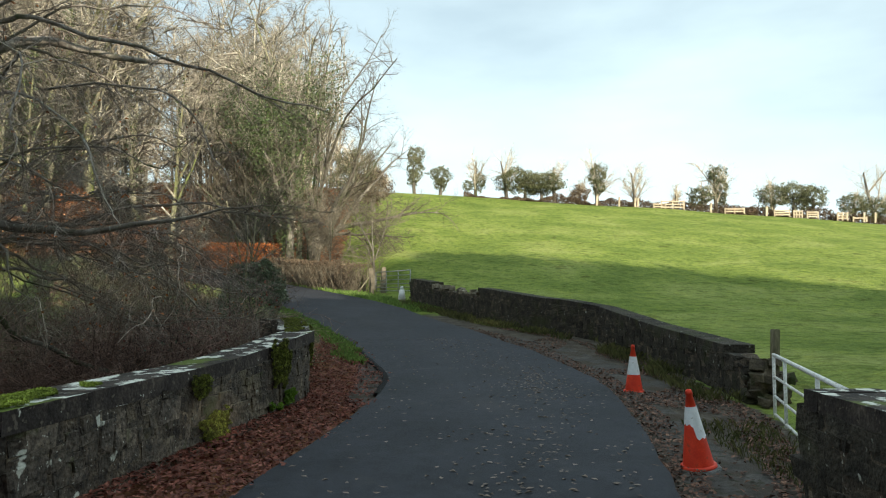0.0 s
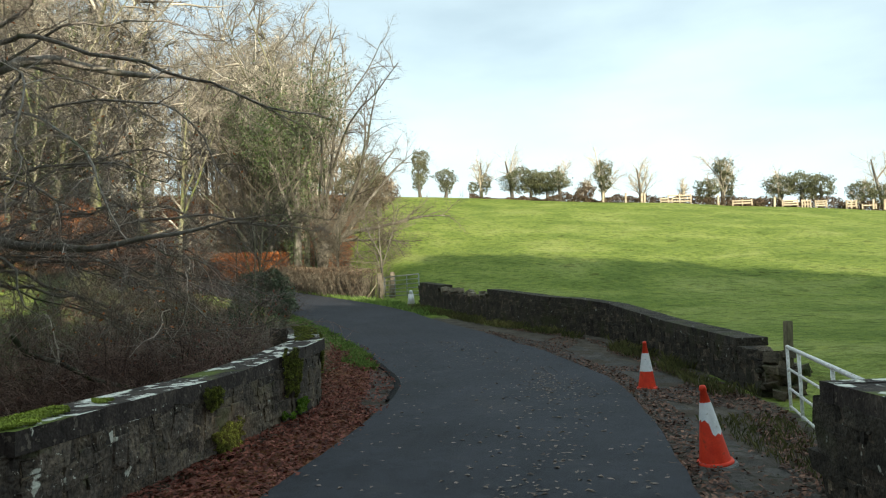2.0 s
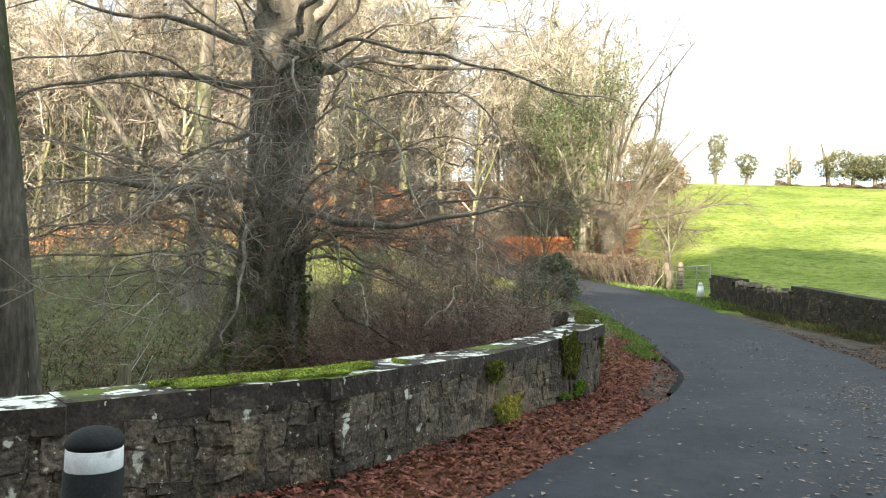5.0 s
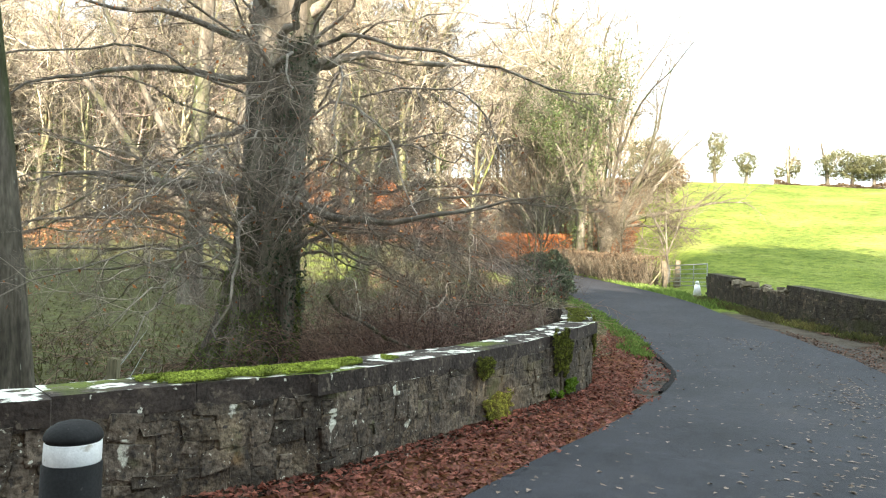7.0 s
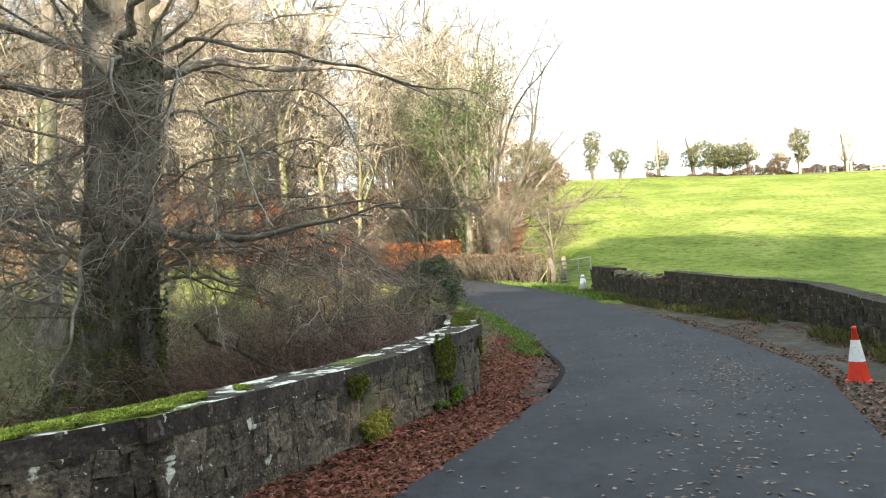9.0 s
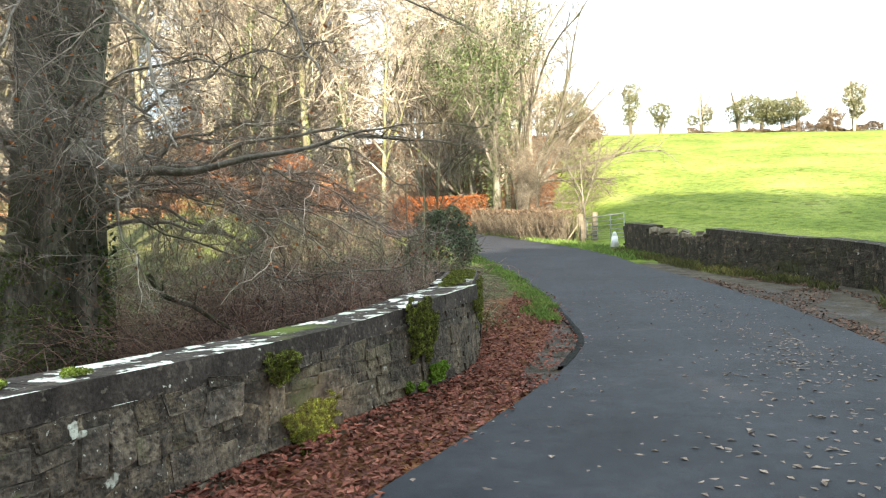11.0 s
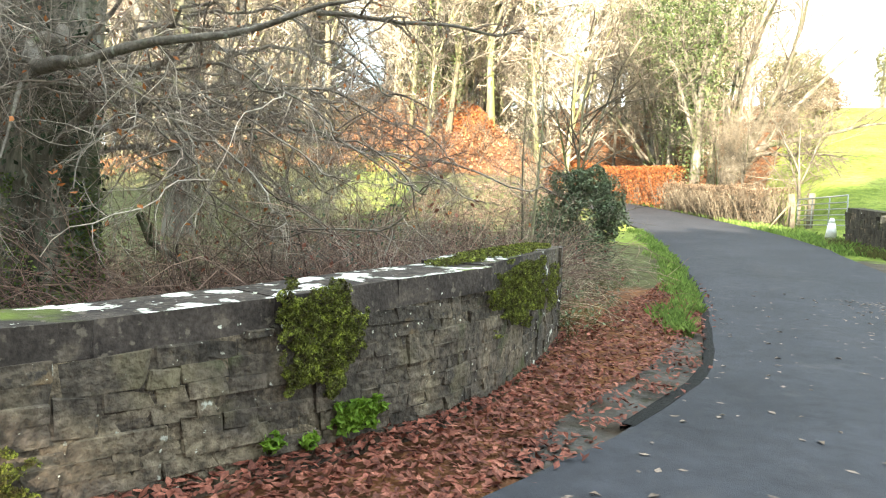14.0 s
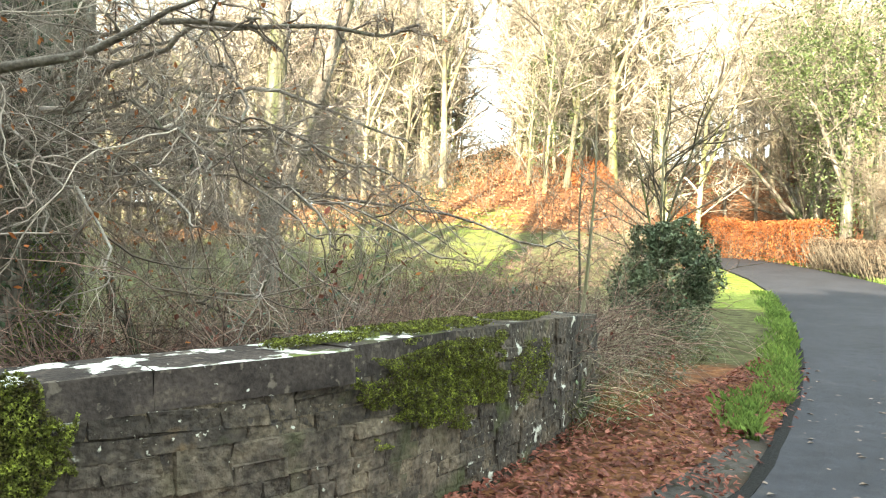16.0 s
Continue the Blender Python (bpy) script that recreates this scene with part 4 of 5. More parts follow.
        boughs.append((pts, more.uniform(0.020, 0.036), more.uniform(0.8, 1.15)))
    for k in range(13):
        p = Vector((more.uniform(0.6, 2.4), more.uniform(-1.0, 0.6), more.uniform(2.6, 3.4)))
        a, pts, rise = more.uniform(-0.1, 1.0), [tuple(p)], 0.05
        for i in range(4):
            p = p + Vector((math.cos(a), math.sin(a), rise)) * more.uniform(0.45, 0.75)
            a, rise = a + more.uniform(-0.3, 0.3), rise - more.uniform(0.1, 0.3)
            pts.append(tuple(p))
        boughs.append((pts, 0.020, 0.85))
    for pts, r0, length in boughs:
        r0 *= 0.72
        b = Wood(hash_of(pts))
        fine = []
        p = [Vector(q) for q in pts]
        for _ in range(2):
            p = [p[0]] + [q for a, c in zip(p, p[1:]) for q in (a.lerp(c, 0.25), a.lerp(c, 0.75))] + [p[-1]]
        for i in range(len(p) - 1):
            at = i * 0.45 + b.r.uniform(-0.1, 0.1)
            wave = Vector((noise.noise((at, r0 * 99, 1.5)), noise.noise((at, r0 * 99, 7.5)), noise.noise((at, r0 * 99, 13.5))))
            fine.append(p[i] + wave * (0.17 if i else 0.0) * min(1.0, r0 / 0.03) * (0.3 if length < 0.7 else 1.0))
        fine.append(p[-1])
        lines.append(fine)
        m = len(fine) - 1
        b.tube(fine, [max(0.006, r0 * (1.35 * (1 - i / m) ** 1.7 + 0.22 * (1 - i / m))) if r0 > 0.05 else r0 + (0.006 - r0) * i / m for i in range(m + 1)], 7)
        b.out("bough", BOUGH, t)
        twigs.spray(fine, length, 0.0095, 2, 13, droop=0.08, wobble=0.40, up=-0.04, ratio=0.62, first=0.12, splay=(0.55, 1.4))
    for pts in stems:
        twigs.spray(pts, 3.6, 0.03, 2, 13, droop=0.03, wobble=0.16, up=0.1, ratio=0.5)
    hanging = Wood(19)
    hanging.tip, hanging.fine = 1, 2
    for k in range(680):
        line = hanging.r.choice(lines)
        start = line[hanging.r.randrange(len(line) // 3, len(line))]
        if start.z > 5.2 or start.x < -2.5 or (k > 400 and (start.y > 0.2 or start.x < 0.2)):
            continue
        q = hanging.path(start, (hanging.r.uniform(-0.8, 1.0), hanging.r.uniform(-1.0, 0.8), hanging.r.uniform(-0.5, 0.5)), hanging.r.uniform(0.7, 1.9), 11, 0.40, hanging.r.uniform(0.03, 0.16))
        if any(v.x > 3.7 or v.z < 1.45 for v in q):
            continue
        hanging.limb(q, hanging.r.uniform(0.004, 0.008), 0.0025, 4)
        hanging.spray(q, 0.5, 0.0045, 1, 8, droop=0.12, wobble=0.35, up=-0.02, ratio=0.6, splay=(0.5, 1.3))
    hanging.out("hanging_spray", LIT_SHOOT, t, "long drooping pale shoots, lightened for the sun on them")
    for k in range(900):
        leaves.leaf(hanging.r.choice(hanging.v) + Vector((0, 0, -0.02)), hanging.r.uniform(0.035, 0.06))
    for k in range(900):
        leaves.leaf(twigs.r.choice(twigs.v) + Vector((0, 0, -0.02)), twigs.r.uniform(0.03, 0.055))
    twigs.out("spray", TWIG, t, "fine drooping bare twigs")
    leaves.out("leaves", BEECH_LEAF, t, "last withered orange leaves")
    green = Leaves(15)
    for k in range(26000):
        a, z = green.r.uniform(0, 6.283), 2.1 * green.r.random() ** 1.4
        if noise.noise((math.cos(a) * 1.5, math.sin(a) * 1.5, z * 1.2)) < -0.6 + 0.75 * z / 2.1:
            continue
        rad = along(prof, z)
        rad *= 1 + 0.20 * max(0, 1 - z / 1.5) * math.cos(5 * a + 0.7) + 0.05 * math.cos(3 * a + z * 0.6) + 0.09 * noise.noise((math.cos(a) * 2, math.sin(a) * 2, z * 0.8))
        green.leaf((bend(z)[0] + rad * 1.07 * math.cos(a), bend(z)[1] + rad * 1.07 * math.sin(a), z), green.r.uniform(0.025, 0.05))
    green.out("moss", TRUNK_MOSS, t, "dark green moss on the foot of the trunk")
    shoot = Wood(16)
    world_pts = ((-5.6, 10.1, 1.75), (-4.9, 10.3, 1.45), (-4.2, 10.4, 1.25), (-3.5, 10.7, 1.2), (-3.0, 11.0, 1.35), (-2.7, 11.4, 1.6))
    sp = [Vector(((x + 7.85) / 1.16, (y - 10.3) / 1.16, (z + 0.8) / 1.16)) for x, y, z in world_pts]
    shoot.limb(sp, 0.009, 0.003, 5)
    shoot.spray(sp, 0.5, 0.004, 1, 9, droop=0.02, wobble=0.2, up=0.0)
    for k in range(46):
        leaves_at = shoot.r.choice(shoot.v)
        leaf_spots.append(leaves_at)
    shoot.out("bough", TWIG, t)
    red = Leaves(17)
    for p in leaf_spots:
        red.leaf(p, red.r.uniform(0.035, 0.065))
    red.out("leaves", LEAF, t, "clinging red-brown leaves")
    ivy = Leaves(14)
    for k in range(1500):
        a = ivy.r.gauss(-0.2, 0.55)
        z = ivy.r.uniform(0.4, 5.8)
        ivy.leaf((bend(z)[0] + (along(prof, z) + 0.06) * math.cos(a), bend(z)[1] + (along(prof, z) + 0.06) * math.sin(a), z), ivy.r.uniform(0.05, 0.09))
    ivy.out("ivy", DARK_IVY, t, "thin ivy climbing the trunk")
    t.scale = (1.16, 1.16, 1.16)


def hash_of(pts):
    return int(sum(abs(c) * 1000 * (i + 1) for i, p in enumerate(pts) for c in p)) % 99991


def bare_tree(name, seed, height, rad, label, lean=(0, 0), limbs=10, first=0.3, length=2.6, counts=(7,), levels=2, mat=None, twig=None, group="", ivy=0, droop=-0.02, fork=False, category="tree", ivy_mat=None, thin=1.0, ivy_r=0.7, haze=0, ivy_crown=False):
    t = thing(name, (0, 0, 0), label, category, group)
    w, tw = Wood(seed), Wood(seed + 500)
    tw.tip, tw.fine = 1, 2
    pts = w.path((0, 0, -0.3), (lean[0], lean[1], 1), height * (0.95 if not fork else 0.8), 9, 0.045)
    n = len(pts) - 1
    w.tube(pts, [rad * (1.35 if i == 0 else 1.0) * (1 - 0.88 * (i / n) ** 1.1) for i in range(n + 1)], 8)
    mains = [pts]
    if fork:
        for k in range(3):
            p, d = w.side_shoot(pts, 0.3 + 0.12 * k, 0.5, 0.5)
            q = w.path(p, d, height * 0.6, 7, 0.09)
            w.limb(q, rad * 0.5, 0.02, 6)
            mains.append(q)
    w.out("trunk", mat or WOOD_BARK, t)
    for m in mains:
        tw.spray(m, length, 0.05 * thin * max(0.5, height / 12), levels, limbs, droop=droop, wobble=0.2, up=0.06, ratio=0.58, first=first, sides=(4, 4, 3, 3), splay=(0.65, 1.35))
    for k in range(haze):
        p = tw.r.choice(tw.v)
        d = Vector((tw.r.gauss(0, 0.7), tw.r.gauss(0, 0.7), tw.r.uniform(-0.2, 1.0))).normalized() * tw.r.uniform(0.35, 1.0) * height / 14
        s = d.cross(Vector((tw.r.uniform(-1, 1), tw.r.uniform(-1, 1), 0.3))).normalized() * 0.010 * thin
        i = len(tw.v)
        tw.v += [p + s, p - s, p + d]
        tw.f.append((i, i + 1, i + 2))
    tw.out("crown", twig or WOOD_TWIG, t, "bare twiggy crown")
    if ivy:
        lv = Leaves(seed + 900)
        for k in range(ivy):
            s = lv.r.random()
            i = min(int((0.1 + 0.8 * s) * n), n - 1)
            p = pts[i].lerp(pts[i + 1], lv.r.random())
            spread = ivy_r * (0.5 + 0.9 * math.sin(math.pi * min(1, s + 0.1))) * (0.7 + 0.6 * noise.noise((s * 9, seed, k * 0.002)))
            if ivy_crown and k % 5:
                line = mains[k % len(mains)]
                at = min(int((0.42 + 0.46 * lv.r.random()) * (len(line) - 1)), len(line) - 2)
                p, spread = line[at].lerp(line[at + 1], lv.r.random()), ivy_r * (1.1 + 1.1 * noise.noise((at * 1.7, seed, k % len(mains) * 3.1)))
            lv.leaf(p + Vector((lv.r.gauss(0, 1), lv.r.gauss(0, 1), lv.r.gauss(0, 0.6))) * spread, lv.r.uniform(0.10, 0.2))
        lv.out("ivy", ivy_mat or IVY, t, "green ivy covering the stem")
    return t


def put(proto, x, y, turn=0.0, size=1.0, z=None):
    ob = copy_thing(proto, pose(x, y, ground_height(x, y) if z is None else z, 0, 0, turn))
    ob.scale = (size, size, size)
    return ob


def retire(*protos):
    for p in protos:
        for o in (*p.children_recursive, p):
            bpy.data.objects.remove(o)


def twin_tree():
    t = thing("twin_stemmed_tree", (0, 0, 0), "tall bare twin-stemmed tree with a mossy grey trunk in the meadow", "tree")
    w, tw = Wood(81), Wood(82)
    tw.tip, tw.fine = 1, 2
    trunk = [Vector(q) for q in ((0, 0, -0.3), (0, 0, 1.2), (0.03, 0.02, 3.5), (0.0, 0.05, 7.0), (0.1, 0.1, 11.0), (0.1, 0.2, 16.0))]
    w.tube(trunk, [0.52, 0.36, 0.31, 0.28, 0.22, 0.08], 14)
    second = [Vector(q) for q in ((0.1, 0.1, 2.4), (0.5, 0.5, 4.2), (0.95, 1.05, 6.5), (1.6, 1.7, 10.0), (2.0, 2.1, 14.5))]
    w.tube(second, [0.26, 0.24, 0.2, 0.15, 0.05], 12)
    leaning = [Vector(q) for q in ((-0.1, -0.1, 3.2), (-1.5, -1.0, 4.9), (-3.0, -2.0, 7.4), (-4.6, -3.1, 9.6))]
    w.tube(leaning, [0.16, 0.14, 0.11, 0.05], 9)
    other = [Vector(q) for q in ((-0.1, -0.1, 4.3), (-1.3, -0.7, 6.6), (-2.4, -1.5, 9.2), (-3.6, -2.3, 12.0))]
    w.tube(other, [0.14, 0.12, 0.09, 0.04], 9)
    w.out("trunk", BARK, t, smooth=True)
    for line in (trunk, second, leaning, other):
        tw.spray(line, 2.8, 0.045, 2, 11, droop=0.0, wobble=0.22, up=0.05, ratio=0.56, first=0.3, splay=(0.6, 1.3))
    tw.out("crown", TWIG, t, "bare twiggy crown")
    return t


def spreading_tree():
    """A wide bare tree: a short trunk whose limbs fan out and rise, leaning to the open field."""
    t = thing("spreading_tree", (0, 0, 0), "wide bare tree with limbs fanning out over the field's edge", "tree")
    w, tw = Wood(91), Wood(92)
    tw.tip, tw.fine = 1, 3
    w.tube([Vector(q) for q in ((0, 0, -0.5), (0.05, 0, 0.6), (0.2, 0, 1.7), (0.3, 0, 2.6))], [0.55, 0.42, 0.38, 0.34], 12)
    for k, (a, rise, ln) in enumerate(((0.0, 0.95, 8.5), (0.25, 1.15, 9.5), (-0.35, 0.75, 8.0), (0.1, 1.5, 9.5), (-0.5, 1.9, 10.5), (2.6, 2.6, 14.0), (0.7, 1.3, 10.0), (3.4, 1.6, 10.0), (2.9, 5.0, 15.5), (1.6, 3.4, 14.0), (4.6, 2.5, 13.0), (-0.15, 0.40, 6.5), (3.1, 3.2, 15.0))):
        q = w.path((0.3, 0, 1.6 + 0.12 * (k % 7)), (math.cos(a), math.sin(a), rise), ln, 11, 0.19, 0.0)
        w.limb(q, 0.19 - 0.008 * k, 0.02, 8)
        tw.spray(q, 2.7, 0.042, 2, 13, droop=0.01, wobble=0.26, up=0.04, ratio=0.55, first=0.22, splay=(0.5, 1.15))
    w.out("trunk", BARK, t, smooth=True)
    tw.out("crown", THORN, t, "bare brown twigs")
    return t


big_tree()
rnd = random.Random(77)
side = bare_tree("woodland_tree", 21, 15, 0.30, "tall bare tree with a mossy grey trunk in the meadow", limbs=11, first=0.25, length=2.6, levels=2, mat=WOOD_BARK, twig=TWIG)
dark_side = bare_tree("woodland_tree", 22, 15, 0.30, "dark mossy trunk of a tall bare tree", limbs=12, first=0.3, length=2.4, levels=2, mat=BARK, twig=TWIG, thin=0.6)
put(dark_side, -8.15, 5.75, 255, 1.2)
twin = twin_tree()
put(twin, -17.8, 19.0)
put(side, -35.4, 41.0, 60, 1.3)
put(side, -17.5, 9.0, 320, 0.9)

kinds = [bare_tree("woodland_tree", 30 + k, h, r, "slender bare woodland tree with sunlit twigs", (lx, 0.02), n, f, ln, levels=2, group="woodland trees", ivy=iv, ivy_r=0.4, thin=1.2, haze=2200, fork=True)
         for k, (h, r, lx, n, f, ln, iv) in enumerate(((16, 0.15, 0.05, 9, 0.10, 3.2, 300), (19, 0.20, -0.06, 10, 0.14, 3.5, 1500), (14, 0.12, 0.09, 9, 0.08, 3.0, 900), (20, 0.22, 0.02, 10, 0.16, 3.8, 500)))]
placed = []
GAP = (0.8, 8.4)
tries = 0
while len(placed) < 140 and tries < 6000:
    tries += 1
    x, y = rnd.uniform(-58, -4), rnd.uniform(24, 80)
    az = math.degrees(math.atan2(-(x - GAP[0]), y - GAP[1]))
    if 40.5 < az < 45.5 or az > 76:
        continue
    near_road = along(LEFT_ROAD, y) - 3.5 < x < along(RIGHT_ROAD, y) + 4.5
    if near_road or (along(LEFT_BANK, y) - 5 < x < along(FIELD_EDGE, y) + 3 and y < 44):
        continue
    if x > along(FIELD_EDGE, y) + 1 and not (y > 43 and x < -0.17 * y - 3.0):
        continue
    if (y < 44 and -0.5 * x + 0.86 * y < 37) or (26 < az and -0.5 * x + 0.86 * y < 47):
        continue
    if any((x - a) ** 2 + (y - b) ** 2 < 3.2 for a, b in placed):
        continue
    placed.append((x, y))
    put(rnd.choice(kinds), x, y, rnd.uniform(0, 360), rnd.uniform(0.8, 1.15))
for k, az in enumerate((21.5, 23.5, 25, 27, 29.5, 31.5)):
    far = 52 + 4 * (k % 3)
    put(kinds[k % 4], -far * math.sin(radians(az)), far * math.cos(radians(az)), 47 * k, 1.28 if k % 4 != 2 else 1.5)
ivy_tree = bare_tree("ivy_clad_tree", 61, 15, 0.3, "tall tree wrapped in green ivy at the wood's edge", (0.02, 0), 12, 0.3, 2.1, levels=2, ivy=9500, ivy_r=0.62, fork=True, ivy_crown=True, mat=BARK)
put(ivy_tree, -10.0, 45.4, 40, 1.08)
put(ivy_tree, -13.2, 51.5, 190, 0.95)
spread = spreading_tree()
put(spread, -9.2, 48.6, 0, 1.2)
put(spread, -14.5, 54.0, 150, 1.0)
thorn = bare_tree("hawthorn", 63, 5.6, 0.085, "bare twiggy hawthorn behind the field gate", (0, 0), 13, 0.12, 1.9, levels=2, fork=True, mat=BARK, twig=THORN, thin=0.9, haze=2600)
put(thorn, -3.65, 37.2, 0, 0.95)
put(thorn, -6.9, 42.0, 130, 0.9)
put(thorn, -8.8, 46.0, 300, 1.1)
sapling = bare_tree("sapling", 64, 4.6, 0.035, "slim bare sapling beside the wall end", (0.03, 0), 9, 0.35, 0.9, levels=1, mat=WOOD_BARK, twig=WOOD_TWIG, thin=0.6)
put(sapling, -4.75, 16.4, 0, 1.0)
put(sapling, -5.1, 16.9, 140, 0.9)
shrub_tree = bare_tree("small_tree", 65, 5.0, 0.042, "small bare tree growing out of an ivy mound", (0.05, 0), 11, 0.10, 2.4, levels=2, mat=WOOD_BARK, twig=THORN, fork=True, thin=0.8)
put(shrub_tree, -5.5, 19.9, 0, 1.0)
put(shrub_tree, -9.5, 25.5, 70, 0.8)
retire(twin, side, dark_side, spread, *kinds, ivy_tree, thorn, sapling, shrub_tree)


far_wood = Wood(240)
far_wood.tip, far_wood.fine = 1, 2
for k in range(330):
    d, u = far_wood.r.uniform(62, 94), far_wood.r.uniform(-34, 62)
    x, y = -0.5 * d - 0.86 * u, 0.86 * d - 0.5 * u
    az = math.degrees(math.atan2(-(x - GAP[0]), y - GAP[1]))
    if 41.0 < az < 45.0 or x > -0.1 * y - 4:
        continue
    h = far_wood.r.uniform(13, 21)
    q = far_wood.path((x, y, ground_height(x, y) - 0.3), (0, 0, 1), h, 4, 0.05)
    far_wood.limb(q, 0.15, 0.04, 4)
    far_wood.spray(q, 4.2, 0.13, 1, 14, up=0.08, first=0.08, splay=(0.7, 1.3))
tagged(far_wood.out("far_woods", WOOD_TWIG), "bare woodland covering the far hillside", "woodland", kind="stuff")


# ---- hilltop trees and fences ----
def clump(lv, c, rad, count, size, rough=0.45):
    for k in range(count):
        d = Vector((lv.r.gauss(0, 1), lv.r.gauss(0, 1), lv.r.gauss(0, 1)))
        d = d.normalized() * lv.r.uniform(0.55, 1.0) ** 0.5
        wob = 0.8 + rough * noise.noise((c[0] + d.x * 1.7, c[1] + d.y * 1.7, c[2] + d.z * 1.7)) + 0.5 * rough * noise.noise((c[0] + d.x * 4, c[1] + d.y * 4, c[2] + d.z * 4))
        lv.leaf((c[0] + d.x * rad[0] * wob, c[1] + d.y * rad[1] * wob, c[2] + d.z * rad[2] * wob), lv.r.uniform(0.6, 1.3) * size)


def ridge_tree(px, label, blobs, height, bare=0, seed=0, depth=85.5, leaf=FAR_LEAF):
    x = px * depth
    t = thing("hilltop_tree", (x, depth, ground_height(x, depth) - 0.1), label, "tree", "trees along the hilltop")
    w = Wood(seed)
    pts = w.path((0, 0, 0), (w.r.uniform(-0.08, 0.08), 0, 1), height * (0.8 if bare else 0.6), 5, 0.08)
    w.limb(pts, 0.22, 0.06, 6)
    w.out("trunk", BARK, t)
    t.scale = (1.28, 1.28, 1.28)
    if bare:
        tw = Wood(seed + 7)
        for k in range(4):
            q = tw.path(pts[1 + k % 3], (tw.r.uniform(-0.7, 0.7), tw.r.uniform(-0.5, 0.5), 1), height * 0.55, 5, 0.12)
            tw.limb(q, 0.09, 0.02, 4)
            tw.spray(q, height * 0.28, 0.035, 1, bare + 4, up=0.15, wobble=0.2, splay=(0.5, 1.2))
        tw.spray(pts, height * 0.42, 0.04, 1, bare + 5, up=0.15, wobble=0.2, splay=(0.6, 1.3))
        tw.out("crown", PALE_TWIG, t, "bare pale twigs")
    if blobs:
        lv = Leaves(seed + 9)
        for bx, bz, rx, rz in blobs:
            clump(lv, (bx, 0, bz * 0.86), (rx, rx, rz), int(1900 * rx * max(rz, 0.6)), 0.15, 0.6)
        lv.out("foliage", leaf, t, "dense ivy foliage")


ridge_tree(-0.041, "tall narrow ivy-covered tree on the hilltop", [(0, 4.5, 1.05, 1.0), (0.1, 3.2, 0.95, 1.1), (-0.1, 1.9, 0.75, 0.9)], 5.3, seed=201)
ridge_tree(-0.004, "round-topped ivy-covered tree on the hilltop", [(0, 2.4, 1.25, 1.05), (0.1, 1.4, 0.8, 0.7)], 3.6, seed=202)
ridge_tree(0.047, "half-bare tree with ivy on the hilltop", [(0.4, 1.9, 0.8, 1.1), (-0.7, 1.5, 0.7, 0.6)], 4.6, 7, seed=203)
ridge_tree(0.092, "pale bare tree on the hilltop", [], 5.0, 9, seed=204)
ridge_tree(0.118, "wide dark evergreen tree on the hilltop", [(-0.8, 2.5, 2.3, 1.4), (1.0, 1.9, 2.0, 1.1)], 3.0, seed=205)
ridge_tree(0.143, "wide dome-shaped evergreen on the hilltop", [(0, 2.2, 2.6, 1.3)], 3.0, seed=206)
ridge_tree(0.160, "pale bare tree on the hilltop", [], 4.6, 9, seed=207)
ridge_tree(0.197, "brown twiggy bush on the hilltop", [(0, 1.2, 1.2, 1.1)], 2.6, 8, seed=208, leaf=HEDGE_LEAF)
ridge_tree(0.223, "upright half-bare tree with ivy on the hilltop", [(0, 3.6, 1.1, 1.2), (0.1, 2.2, 0.8, 1.0)], 5.4, 9, seed=209)
ridge_tree(0.276, "bare bushy tree on the hilltop", [], 4.4, 11, seed=210)
ridge_tree(0.335, "small bare bush on the hilltop", [], 2.6, 9, seed=211)
ridge_tree(0.372, "dark bushy tree on the hilltop", [(0, 1.8, 1.5, 1.2)], 3.0, 6, seed=212)
ridge_tree(0.394, "leaning ivy-covered tree on the hilltop", [(0, 4.4, 1.1, 1.1), (0.4, 3.0, 0.9, 1.1), (0.5, 1.6, 0.6, 0.8)], 5.6, 8, seed=213)
ridge_tree(0.475, "dark evergreen tree in a hilltop group", [(0, 2.4, 1.6, 1.5)], 4.0, 6, seed=214)
ridge_tree(0.505, "broad ivy-covered tree in a hilltop group", [(0, 2.9, 1.8, 1.3), (0.6, 1.6, 1.0, 0.9)], 4.2, seed=215)
ridge_tree(0.532, "ivy-covered tree in a hilltop group", [(0, 2.6, 1.5, 1.4)], 4.2, seed=216)
ridge_tree(0.590, "dark shrubby tree beside the fence", [(0, 2.0, 1.5, 1.3)], 3.2, 6, seed=217)
ridge_tree(0.622, "tall bare tree with upright limbs on the hilltop", [(0, 1.6, 1.6, 1.3)], 6.5, 8, seed=218)
ridge_tree(0.660, "dark shrubby tree at the field corner", [(0, 2.0, 2.0, 1.5)], 4.0, 8, seed=219)
ridge_tree(-0.125, "brown bare tree beyond the gate", [(0, 3.4, 2.2, 2.2)], 6.0, 9, seed=220, depth=66)
ridge_tree(-0.10, "brown bushy tree beyond the gate", [(0, 2.2, 1.6, 1.6)], 4.0, 9, seed=221, depth=66, leaf=HEDGE_LEAF)

scrub = Leaves(230)
for k in range(26000):
    u = scrub.r.uniform(0.03, 0.70)
    x = u * 85.5
    h = 0.75 + 1.1 * noise.noise((x * 0.25, 0, 0)) + 0.5 * noise.noise((x * 0.9, 0, 4)) + 0.3 * (u > 0.28) - 0.35 * (u < 0.16)
    scrub.leaf((x, 85.5 + scrub.r.uniform(-0.6, 0.6), ground_height(x, 85.5) + scrub.r.uniform(0, max(0.12, h))), scrub.r.uniform(0.12, 0.3))
tagged(scrub.out("hilltop_scrub", HEDGE_LEAF), "brown winter scrub along the hilltop fence", "scrub", kind="stuff")


